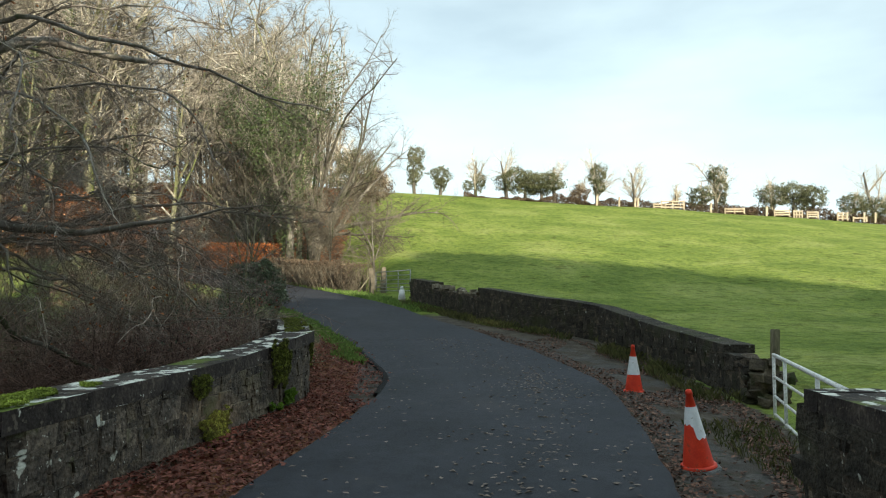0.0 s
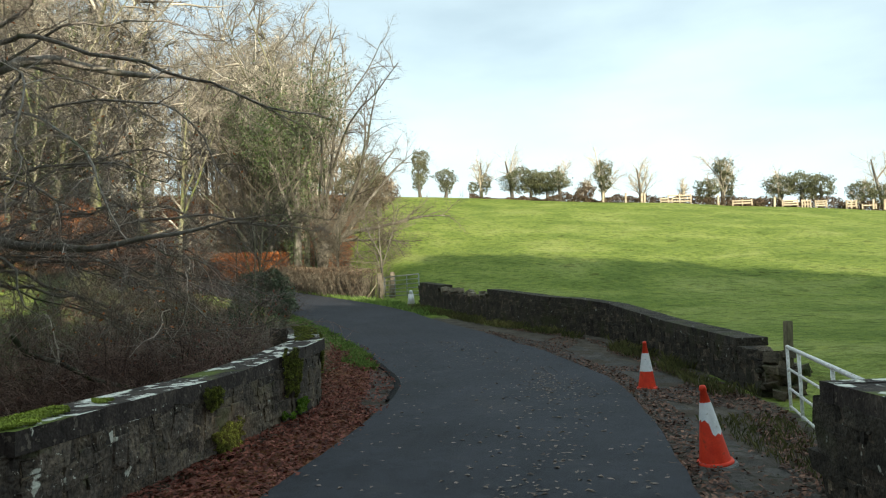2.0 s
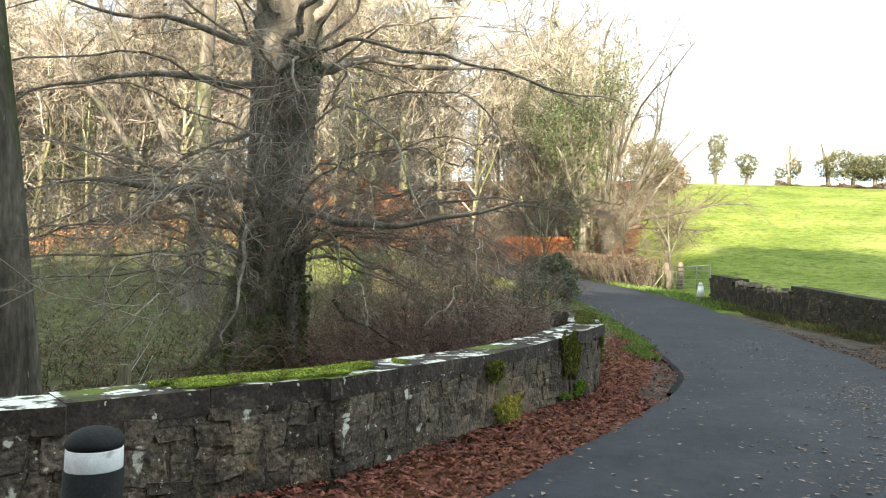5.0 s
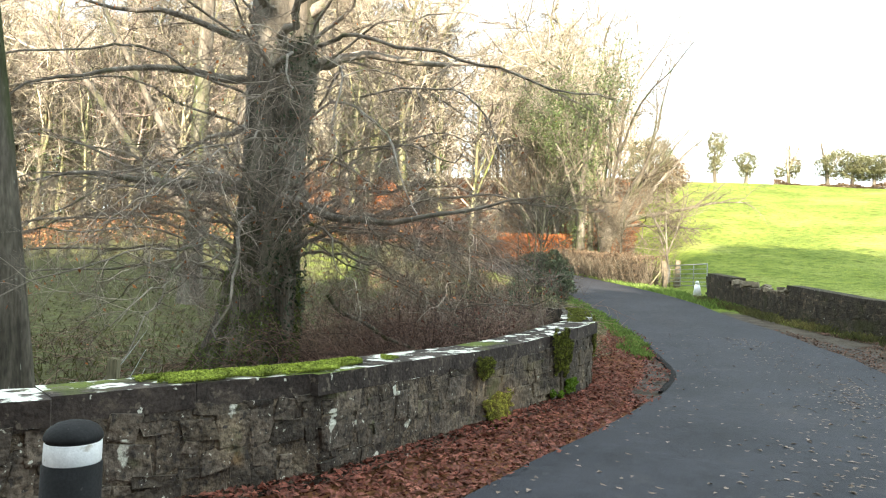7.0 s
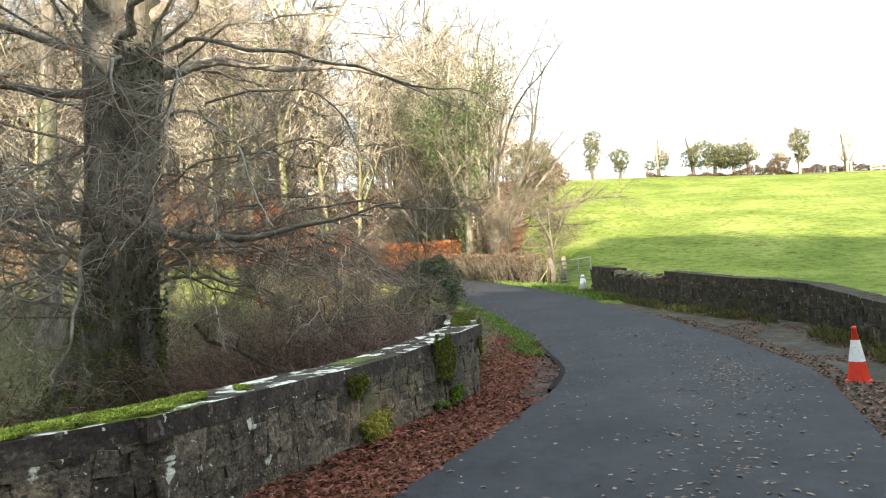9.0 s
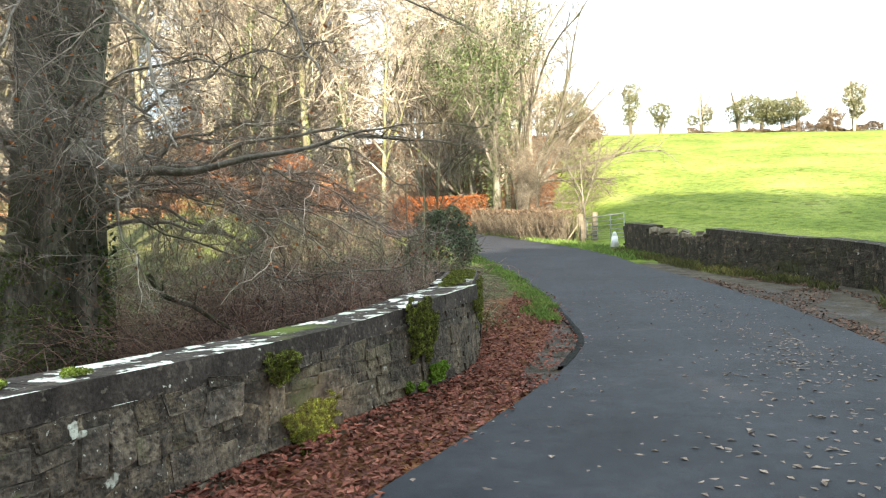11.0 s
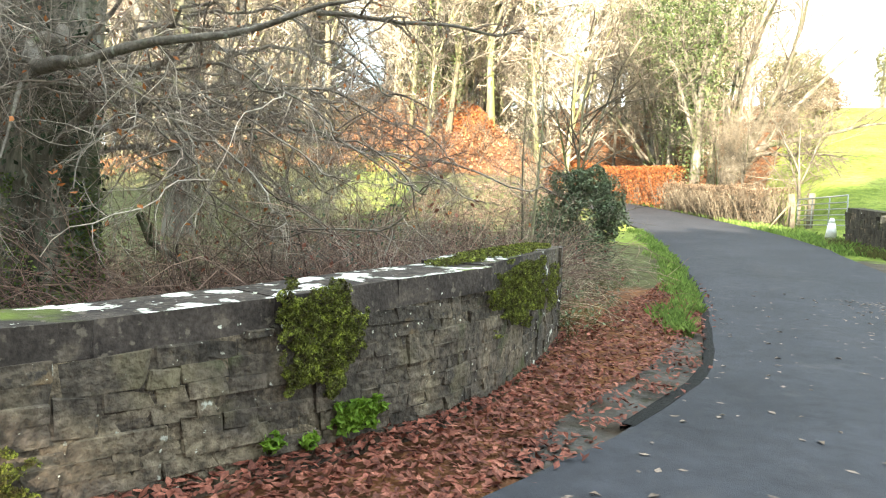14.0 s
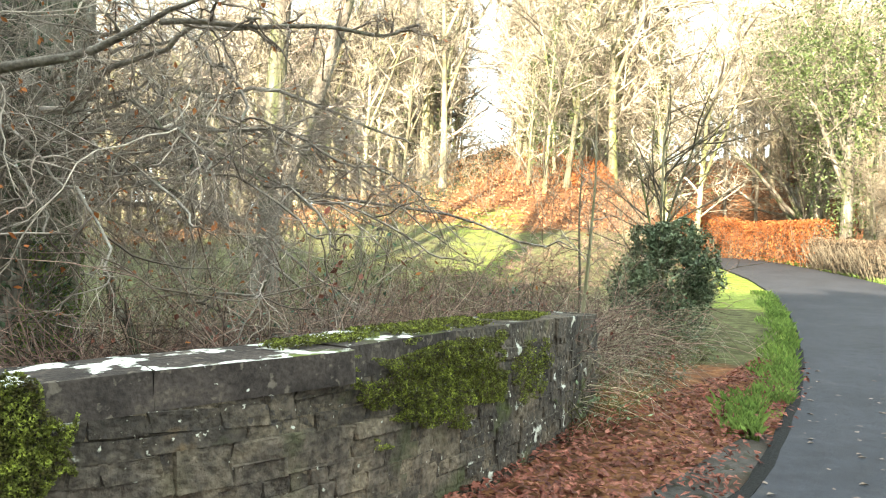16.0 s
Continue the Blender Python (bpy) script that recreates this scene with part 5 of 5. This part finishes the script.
def hurdle_fence(u, width, height, rails, posts, depth=83.6):
    x = u * depth
    t = thing("rail_fence", (x, depth, ground_height(x, depth)), "pale timber post and rail fence panel on the hilltop", "fence", "hilltop fence panels")
    for k in range(posts):
        box("post", (0.14, 0.14, height + 0.15), (width * (k / max(1, posts - 1) - 0.5), 0, height / 2), PALE_TIMBER, t)
    for k in range(rails):
        box("rail", (width, 0.06, 0.15), (0, -0.09, height * (k + 0.75) / rails), PALE_TIMBER, t)


for u, wd, ht, rl, ps in ((0.331, 2.7, 1.05, 3, 3), (0.312, 1.4, 0.6, 2, 2), (0.420, 2.3, 0.6, 2, 3), (0.488, 1.8, 0.75, 3, 2), (0.511, 1.0, 0.8, 2, 4), (0.532, 1.3, 0.8, 3, 2), (0.575, 1.2, 0.9, 3, 3), (0.600, 1.6, 0.5, 1, 2)):
    hurdle_fence(u, wd, ht, rl, ps)
for u in (0.222, 0.254, 0.277, 0.281, 0.386, 0.466, 0.606, 0.622, 0.64):
    x = u * 83.6
    p = thing("fence_post", (x, 83.6, ground_height(x, 83.6)), "pale timber fence post on the hilltop", "post", "hilltop fence posts")
    box("post", (0.2, 0.2, 1.2), (0, 0, 0.5), PALE_TIMBER, p, (0, 3, 0))
x = 0.425 * 96
barn = thing("barn", (x, 96, ground_height(x, 96)), "low dark barn roof behind the hilltop hedge", "barn")
box("wall", (4.2, 3.0, 2.2), (0, 0, 1.1), TIMBER, barn)
bm = bmesh.new()
vs = [bm.verts.new(v) for v in ((-2.3, -1.8, 2.1), (2.3, -1.8, 2.1), (2.3, 1.8, 2.1), (-2.3, 1.8, 2.1), (-2.3, 0, 3.0), (2.3, 0, 3.0))]
for f in ((0, 1, 5, 4), (2, 3, 4, 5), (0, 4, 3), (1, 2, 5), (0, 3, 2, 1)):
    bm.faces.new([vs[i] for i in f])
part("roof", bm, ROOF, barn)

# unseen leaf screen added behind the walker, its top shaped to shade the lane
SHADE_TOPS = [(-40, 18.0), (10, 18.0), (22, 20.0), (26, 21.5), (29, 25.0), (34, 28.5), (40, 27.2), (51, 22.0), (70, 20.0), (120, 20.0)]
shade = Leaves(300)
for k in range(40000):
    x = shade.r.uniform(-30, 110)
    h = along(SHADE_TOPS, x) + 1.0 * noise.noise((x * 0.12, 4, 0)) + 0.9 * noise.noise((x * 0.5, 8, 0))
    z = h * shade.r.random() ** 0.8
    shade.leaf((x, -26 + shade.r.gauss(0, 1.5), z), shade.r.uniform(0.8, 1.6), width=0.9)
tagged(shade.out("woodland_edge", SHADE_WOOD), "unseen screen of dark leaf cards added behind to shade the lane", "woodland", kind="stuff")


# ---- hedges, shrubs, thickets ----
def hedge(name, pts, height, depth, leaf_mat, label, seed, count, size, stems=0, ragged=0.08):
    t = thing(name, (0, 0, 0), label, "hedge")
    lv, w = Leaves(seed), Wood(seed)
    line = Line([(x, y, 0) for x, y in pts])
    for k in range(count):
        s = lv.r.random() * line.length
        p, d = line.at(s)
        o = Vector((d.y, -d.x))
        a = lv.r.uniform(-1, 1)
        top = height * (1 + ragged * noise.noise((s * 0.6, seed, 0)) - 0.12 * abs(a) ** 3)
        z = top * (1 - lv.r.random() ** 2.0 * 0.95)
        if lv.r.random() < 0.5:
            a = math.copysign(1 + lv.r.gauss(0, 0.05), a)
        q = p.xy + o * a * depth / 2
        lv.leaf((q.x, q.y, ground_height(q.x, q.y) + z), lv.r.uniform(0.7, 1.3) * size)
    for k in range(stems):
        s = lv.r.random() * line.length
        p, d = line.at(s)
        o = Vector((d.y, -d.x))
        q = p.xy + o * w.r.uniform(-0.5, 0.5) * depth
        pts2 = w.path((q.x, q.y, ground_height(q.x, q.y) - 0.05), (w.r.uniform(-0.4, 0.4), w.r.uniform(-0.4, 0.4), 1), height * w.r.uniform(0.7, 1.1), 3, 0.2)
        w.limb(pts2, 0.012, 0.005, 3)
    lv.out("foliage", leaf_mat, t)
    if stems:
        tagged(w.out("branchwork", THORN, t), "bare brown stems", kind="stuff")
    return t


hedge("hedge", [(-4.2, 35.6), (-6.6, 38.6), (-9.4, 43.4), (-11.2, 46.0)], 1.5, 1.3, HEDGE_LEAF, "trimmed brown bare hedge along the lane", 401, 13000, 0.09, 2200, 0.16)
hedge("beech_hedge", [(-11.2, 46.0), (-15.5, 51.5), (-21.0, 57.0), (-27.0, 60.0)], 2.5, 1.3, BEECH_LEAF, "clipped beech hedge with orange winter leaves", 402, 14000, 0.13, 300)
hedge("beech_hedge", [(-22.0, 42.0), (-29.0, 50.0), (-40.0, 58.0)], 0.9, 2.2, BEECH_LEAF, "low bank of orange bracken below the wood", 403, 5000, 0.16, 200)


def ivy_mound():
    t = thing("ivy_mound", (-5.2, 19.8, ground_height(-5.2, 19.8) + 0.1), "rounded dark green ivy-covered shrub beside the lane", "shrub")
    lv = Leaves(410)
    for c, rad, n in (((0, 0, 0.9), (0.85, 0.9, 1.15), 4600), ((-0.5, 0.1, 1.5), (0.5, 0.55, 0.5), 1500), ((0.15, -0.1, 1.65), (0.5, 0.5, 0.42), 1300), ((0.4, 0.2, 1.05), (0.42, 0.5, 0.6), 1100), ((-0.75, -0.2, 0.8), (0.45, 0.6, 0.6), 1100)):
        clump(lv, c, rad, int(n * 1.5), 0.075, 0.5)
    lv.out("foliage", SHRUB_LEAF, t)


ivy_mound()


def holly(x, y, z, seed):
    t = thing("holly_bush", (x, y, ground_height(x, y)), "young holly with blue-green leaves among the brambles", "bush", "hollies in the thicket")
    w, lv = Wood(seed), Leaves(seed)
    for k in range(7):
        q = w.path((w.r.uniform(-0.15, 0.15), w.r.uniform(-0.15, 0.15), -0.05), (w.r.uniform(-0.35, 0.35), w.r.uniform(-0.35, 0.35), 1), z * w.r.uniform(0.6, 1.0), 5, 0.12)
        w.limb(q, 0.012, 0.004, 4)
        for i in range(26):
            p = q[w.r.randrange(2, 6)] + Vector((w.r.gauss(0, 0.13), w.r.gauss(0, 0.13), w.r.gauss(0, 0.12)))
            lv.leaf(p, w.r.uniform(0.035, 0.065), 1.0, 0.55)
    w.out("branchwork", BRAMBLE, t)
    lv.out("foliage", HOLLY, t)


holly(-4.35, 11.5, 2.7, 441)
holly(-4.9, 12.5, 2.9, 442)
holly(-5.0, 15.4, 1.9, 443)
limb = thing("fallen_branch", (-7.05, 11.0, ground_height(-7.05, 11.0) - 0.22), "dark dead branch hanging among the brambles", "branch")
limb_wood = Wood(450)
limb_pts = [Vector((0.1, 0, 1.75)), Vector((0.35, -0.02, 1.45)), Vector((0.9, -0.05, 1.3)), Vector((1.4, -0.12, 1.05)), Vector((2.1, -0.1, 0.85)), Vector((2.9, 0.2, 0.2))]
limb_wood.limb(limb_pts, 0.045, 0.03, 7)
limb_wood.limb([limb_pts[1], limb_pts[1] + Vector((0.02, 0.0, 0.22))], 0.02, 0.012, 5)
limb_wood.limb([limb_pts[2], limb_pts[2] + Vector((0.15, -0.1, 0.25))], 0.02, 0.01, 5)
limb_wood.out("limb", BARK, limb)


def thicket(name, label, region, count, height, rad, mat, seed, arch=0.35, twigs=3, leaf=0, leaf_mat=None, segs=5, margin=0.12, lean=0.7):
    w, lv = Wood(seed), Leaves(seed + 1)
    made = 0
    while made < count:
        x, y = w.r.uniform(*region[0]), w.r.uniform(*region[1])
        if x > along(LEFT_BANK, y) - margin:
            continue
        made += 1
        h = height * w.r.uniform(0.5, 1.1) * (0.8 + 0.5 * noise.noise((x * 0.5, y * 0.5, seed)))
        q = w.path((x, y, ground_height(x, y) - 0.05), (w.r.uniform(-lean, lean), w.r.uniform(-lean, lean), 1.0), h * 1.5, segs, 0.2 + 0.08 * (lean > 1), arch / segs * 2)
        if any(v.y < (13.6 if margin > 0 else 12.3) and v.x > along(LEFT_BANK, v.y) - 0.05 for v in q):
            continue
        w.limb(q, rad, rad * 0.4, 3)
        for k in range(twigs):
            p, d = w.side_shoot(q, w.r.uniform(0.3, 0.95), 0.8, 0.0)
            w.limb(w.path(p, d, h * w.r.uniform(0.25, 0.5), 2, 0.3, 0.08), rad * 0.6, rad * 0.25, 3)
        if leaf and w.r.random() < leaf:
            for k in range(2):
                lv.leaf(q[w.r.randrange(2, len(q))], w.r.uniform(0.04, 0.075))
    ob = w.out(name, mat)
    tagged(ob, label, "bramble", kind="stuff")
    if lv.v:
        tagged(lv.out("bramble_leaves", leaf_mat), "withered orange leaves caught among the brambles", "leaves", kind="stuff")


thicket("bramble_thicket", "tangled brown bramble thicket behind the wall", ((-8.5, -2.4), (9.6, 19)), 3600, 2.0, 0.0065, BRAMBLE, 421, arch=0.75, segs=7, lean=1.15, twigs=5, leaf=0.5, leaf_mat=LEAF)
thicket("undergrowth", "bare brown undergrowth along the stream bank", ((-16, -4.5), (18, 34)), 900, 1.4, 0.010, BRAMBLE, 425, arch=0.6, segs=6, lean=1.2, leaf=0.3, leaf_mat=LEAF)
thicket("low_scrub", "low brown stems under the large beech", ((-16, -3.4), (3.0, 14)), 800, 1.1, 0.007, BRAMBLE, 428, arch=0.7, segs=6, lean=1.5, leaf=0.4, leaf_mat=LEAF)
# dark THORN on the next two puts the wood's inner shade into their colour
thicket("wood_understorey", "dense twiggy understorey at the wood's edge, darkened for the shade within", ((-48, -12), (32, 64)), 330, 2.6, 0.02, THORN, 431, arch=0.05, twigs=6)
thicket("hillside_scrub", "bare scrub along the far side of the meadow, darkened for shade", ((-62, -24), (10, 46)), 600, 3.6, 0.024, THORN, 433, arch=0.05, twigs=8)
thicket("dry_tangle", "pale dead stems tumbling over the wall end", ((-5.4, -3.3), (13.4, 18.6)), 560, 1.4, 0.006, DRY_GRASS, 435, arch=0.8, twigs=3, margin=-0.25)
thicket("weed_tangle", "low green and brown weeds at the wall end", ((-5.0, -2.0), (13.2, 19.0)), 800, 0.45, 0.004, WEED, 438, arch=0.5, twigs=2, margin=-1.0, leaf=1.0, leaf_mat=SHRUB_LEAF)


# ---- leaves, grass ----
def scatter_leaves(name, label, count, seed, mat, where, size=(0.05, 0.095), lift=0.012, tilt=0.35):
    lv = Leaves(seed)
    made = tries = 0
    while made < count and tries < count * 30:
        tries += 1
        p = where(lv.r)
        if p is None:
            continue
        made += 1
        lv.leaf((p[0], p[1], p[2] + lv.r.uniform(0.2, 1.0) * lift), lv.r.uniform(*size), tilt)
    return tagged(lv.out(name, mat), label, "leaves", kind="stuff")


def left_drift(r):
    y = r.uniform(-1, 18.5)
    a = along([(-8, -9.3), (0, -6.05), (1.85, -4.5), (2.72, -3.75), (3.9, -3.17), (4.72, -2.79), (6.3, -2.56), (8.1, -2.30), (9.2, -2.06), (10.05, -1.97), (10.9, -2.1), (12, -2.4), (13.6, -2.9), (15, -3.0), (17, -3.0), (19, -3.3)], y)
    b = along(LEFT_ROAD, y)
    u = r.random() ** 1.15
    x = a + (b - 0.06 - a) * u + (0.16 if r.random() < 0.06 else 0.0)
    if 10.2 < y < 14.6 and x > along(PATCH_L, y) + 0.08 and r.random() > 0.32 + 0.5 * (noise.noise((x * 2, y * 2, 3)) > 0.1):
        return None
    if y > 13.5 and r.random() < 0.3 and u < 0.5:
        return None
    bank = 0.10 * (1 - u) ** 1.5 if y < 10.5 else 0.05
    return x, y, max(ground_height(x, y), road_height(y) + (0.05 if x > b - 0.02 else 0)) + 0.012 + bank


def right_drift(r):
    y = r.uniform(0, 21)
    a = along(RIGHT_ROAD, y)
    b = min(along(FIELD_EDGE, y) - 0.35, 4.4) if y > 5.4 else 2.7
    u = r.random()
    x = a - 0.08 + (b - a) * u
    if noise.noise((x * 0.9, y * 0.7, 12)) + 0.55 * (u < 0.28) + 0.35 * (u > 0.70) + 0.4 * (y < 11) < (0.04 if y < 11.5 else 0.22):
        return None
    if 5.6 < y < 9.2 and 0.3 < u < 0.68 and r.random() < 0.88:
        return None
    return x, y, road_height(y) + 0.02


def on_road(r):
    y = 1.5 + 17 * r.random() ** 1.2
    a, b = along(LEFT_ROAD, y), along(RIGHT_ROAD, y)
    u = r.random()
    x = a + (b - a) * u
    if r.random() > 0.03 + math.exp(-((u - 0.66) / 0.15) ** 2) * (0.16 + 0.5 * ease(0.0, 0.5, noise.noise((x * 0.7, y * 0.3, 31)))):
        return None
    return x, y, road_height(y) + 0.049 + 0.03 * 4 * u * (1 - u)


scatter_leaves("fallen_leaves", "drift of wet red-brown beech leaves along the wall", 16000, 501, LEAF, left_drift, (0.045, 0.085))
scatter_leaves("fallen_leaves", "red-brown leaves strewn along the lane edge", 12500, 502, BROWN_LEAF, right_drift, (0.04, 0.08))
scatter_leaves("scattered_leaves", "pale flattened leaves stuck to the asphalt", 1500, 503, PALE_LEAF, on_road, (0.04, 0.085), 0.002, 0.03)
scatter_leaves("woodland_litter", "orange leaf litter on the wooded bank", 15000, 504, LITTER_LEAF,
               lambda r: (lambda x, y: (x, y, ground_height(x, y)) if (x < along(LEFT_BANK, y) - 2 and -0.5 * x + 0.86 * y > 37.5) else None)(r.uniform(-45, -8), r.uniform(20, 68)), (0.14, 0.28), 0.2, 0.8)


def blades(name, label, count, seed, mat, where, height, width=0.006):
    lv = Leaves(seed)
    made = tries = 0
    while made < count and tries < count * 30:
        tries += 1
        p = where(lv.r)
        if p is None:
            continue
        made += 1
        lv.blade(p, height * lv.r.uniform(0.5, 1.2), 0.7, width)
    return tagged(lv.out(name, mat), label, "grass", kind="stuff")


def verge_left(r):
    y = 14.6 + 15.4 * r.random() ** 1.7
    b = along(LEFT_ROAD, y)
    u = r.random()
    x = b - 0.05 - u * (0.62 + 0.4 * noise.noise((y * 0.8, 2, 8)))
    if (y < 16 and u < 0.3) or r.random() > 1.3 * (1 - u) * (0.2 + 0.8 * ease(-0.3, 0.3, noise.noise((x * 0.8, y * 0.6, 7)))):
        return None
    return x, y, ground_height(x, y)


def verge_far(r):
    y = r.uniform(26, 56)
    x = along(RIGHT_ROAD, y) + r.uniform(0.05, 1.3)
    return x, y, ground_height(x, y)


def wall_foot(r):
    p, d = RIGHT_LINE.at(r.uniform(0, RIGHT_LINE.length))
    x, y = p.x - r.uniform(0.05, 0.7), p.y - r.uniform(0, 0.2)
    if noise.noise((x, y, 44)) < -0.1:
        return None
    return x, y, ground_height(x, y)


blades("verge_grass", "bright green grass on the lane verge", 3900, 511, GRASS, verge_left, 0.17, 0.006)
blades("verge_grass", "yellow-green sunlit grass below the hedge", 6000, 512, GRASS, verge_far, 0.22, 0.02)
blades("rough_grass", "rough dull green weeds at the foot of the wall", 3200, 513, WEED, wall_foot, 0.22, 0.007)
blades("rough_grass", "rough weeds by the gateway", 900, 514, WEED, lambda r: (lambda x, y: (x, y, ground_height(x, y)))(r.uniform(2.9, 3.8), r.uniform(5.4, 8.6)), 0.12)
blades("meadow_grass", "shaded meadow grass beyond the wall", 9000, 515, WEED, lambda r: (lambda x, y: (x, y, ground_height(x, y)) if x < along(LEFT_BANK, y) - 3 else None)(r.uniform(-22, -5), r.uniform(2, 26)), 0.2, 0.012)


# ---- moss and ferns on the wall ----
def wall_moss(name, label, s, z, wide, high, count, seed, mat, size, category="moss", out_by=0.03):
    p, d = LEFT_LINE.at(s)
    o = Vector((d.y, -d.x))
    lv = Leaves(seed)
    made = 0
    while made < count:
        a, b = lv.r.uniform(-1, 1), lv.r.uniform(-1, 1)
        edge = 0.72 + 0.55 * noise.noise((a * 2.2, b * 2.2, seed)) + 0.25 * noise.noise((a * 6, b * 6, seed + 3))
        if max(abs(a), abs(b)) * 0.5 + 0.5 * math.hypot(a, b) > edge + 0.15 * (b > 0):
            continue
        made += 1
        q, _ = LEFT_LINE.at(s + a * wide / 2)
        c = q.xy + o * (out_by + lv.r.uniform(0, 0.035) + 0.025 * noise.noise((a * 4, b * 4, 1)))
        lv.leaf((c.x, c.y, z + b * high / 2), lv.r.uniform(0.6, 1.4) * size)
    tagged(lv.out(name, mat), label, category)


def s_at(y):
    lo, hi = 0.0, LEFT_LINE.length
    for _ in range(40):
        m = (lo + hi) / 2
        lo, hi = (m, hi) if LEFT_LINE.at(m)[0].y < y else (lo, m)
    return lo


wall_moss("moss_patch", "large dark green moss patch hanging down the wall", s_at(9.02), 0.72, 0.62, 0.68, 15000, 601, MOSS, 0.016)
wall_moss("moss_patch", "dark moss mat under the coping at the wall bend", s_at(11.35), 0.80, 1.75, 0.60, 21000, 602, MOSS, 0.015)
wall_moss("moss_patch", "moss tuft under the coping", s_at(7.05), 0.70, 0.44, 0.26, 4500, 603, MOSS, 0.015)
wall_moss("moss_patch", "bright moss cushion low on the wall", s_at(7.36), 0.22, 0.74, 0.44, 13000, 604, MOSS, 0.016)
wall_moss("fern", "bright green fern sprouting low on the wall", s_at(9.25), 0.28, 0.42, 0.20, 560, 605, FERN, 0.05, "fern", 0.04)
wall_moss("fern", "small bright fern at the wall foot", s_at(8.75), 0.22, 0.14, 0.12, 90, 606, FERN, 0.045, "fern", 0.04)
wall_moss("fern", "small bright fern at the wall foot", s_at(8.95), 0.2, 0.10, 0.08, 70, 607, FERN, 0.045, "fern", 0.04)
wall_moss("moss_patch", "streak of yellow-green moss at the wall end", s_at(12.5), 0.75, 0.8, 0.5, 3500, 608, MOSS, 0.015)

def top_moss(s0, s1, count, seed, label, mat):
    lv = Leaves(seed)
    made = 0
    while made < count:
        s, u = lv.r.uniform(s0, s1), lv.r.random()
        if noise.noise((s * 2.2, u * 1.4, seed)) + 0.5 < 0.5 * abs(2 * (s - s0) / (s1 - s0) - 1) + 0.3 * (u < 0.25):
            continue
        made += 1
        p, d = LEFT_LINE.at(s)
        c = p.xy - Vector((d.y, -d.x)) * (0.02 + 0.36 * u)
        lv.leaf((c.x, c.y, p.z + 0.012 + lv.r.uniform(0, 0.025)), lv.r.uniform(0.010, 0.022))
    tagged(lv.out("moss_mat", mat), label, "moss")


top_moss(s_at(3.45), s_at(5.7), 30000, 611, "green moss mat growing along the coping, lightened as lit from above", TOP_LIT_MOSS)
top_moss(s_at(10.2), s_at(13.2), 13000, 612, "yellow-green moss mat on the coping at the bend", MOSS)
loose_meshes = stone_meshes(99, 5, PALE_STONE)
rubble_meshes = stone_meshes(98, 6, RUBBLE)
loose_rnd = random.Random(31)


def loose_stone(x, y, z, size, meshes, label):
    ob = new("loose_stone", loose_rnd.choice(meshes))
    ob.matrix_basis = pose(x, y, z, loose_rnd.uniform(-20, 20), loose_rnd.uniform(-20, 20), loose_rnd.uniform(0, 360)) @ Matrix.Diagonal((size * loose_rnd.uniform(1, 1.7), size * loose_rnd.uniform(0.8, 1.2), size * loose_rnd.uniform(0.6, 0.9), 1))
    tagged(ob, label, "stone", "loose stones")


for k in range(16):
    p, d = RIGHT_LINE.at(loose_rnd.uniform(14.0, 18.4))
    loose_stone(p.x + loose_rnd.uniform(0.05, 0.3), p.y, p.z - 0.13 - loose_rnd.uniform(0.0, 0.14), 0.2, loose_meshes, "pale broken stone lying on the damaged wall")
for k in range(34):
    h = loose_rnd.random() ** 1.5 * 0.6
    loose_stone(4.52 + loose_rnd.uniform(-0.05, 0.38), 10.25 - loose_rnd.uniform(0.0, 0.42) * (1 - h), ground_height(4.6, 10.2) + 0.05 + h, loose_rnd.uniform(0.11, 0.2), rubble_meshes, "dark mossy stone in the crumbled wall end")

# ---- walls, stone by stone ----
wall("wall_left", LEFT_LINE, 0.42, 1, 0.16, "low rubble stone wall with lichen-spotted coping", STONE, COPING, 701, (4.6, 15.6), thin=(s_at(6.6), BEND_STONE), blocks=(1, 1, 2, 2, 3, 3))
wall("wall_right", RIGHT_LINE, 0.42, -1, 0.13, "dark weathered stone wall, partly broken, beside the field", DARK_STONE, DARK_STONE, 711, (0.0, 9.0), 220, ragged=((13.85, 18.3, 0.22), (0.0, 0.45, 0.12)))
wall("wall_near", NEAR_LINE, 0.5, -1, 0.15, "dark low stone wall with mossy coping", DARK_STONE, COPING, 721, (5.0, 8.9), 160)
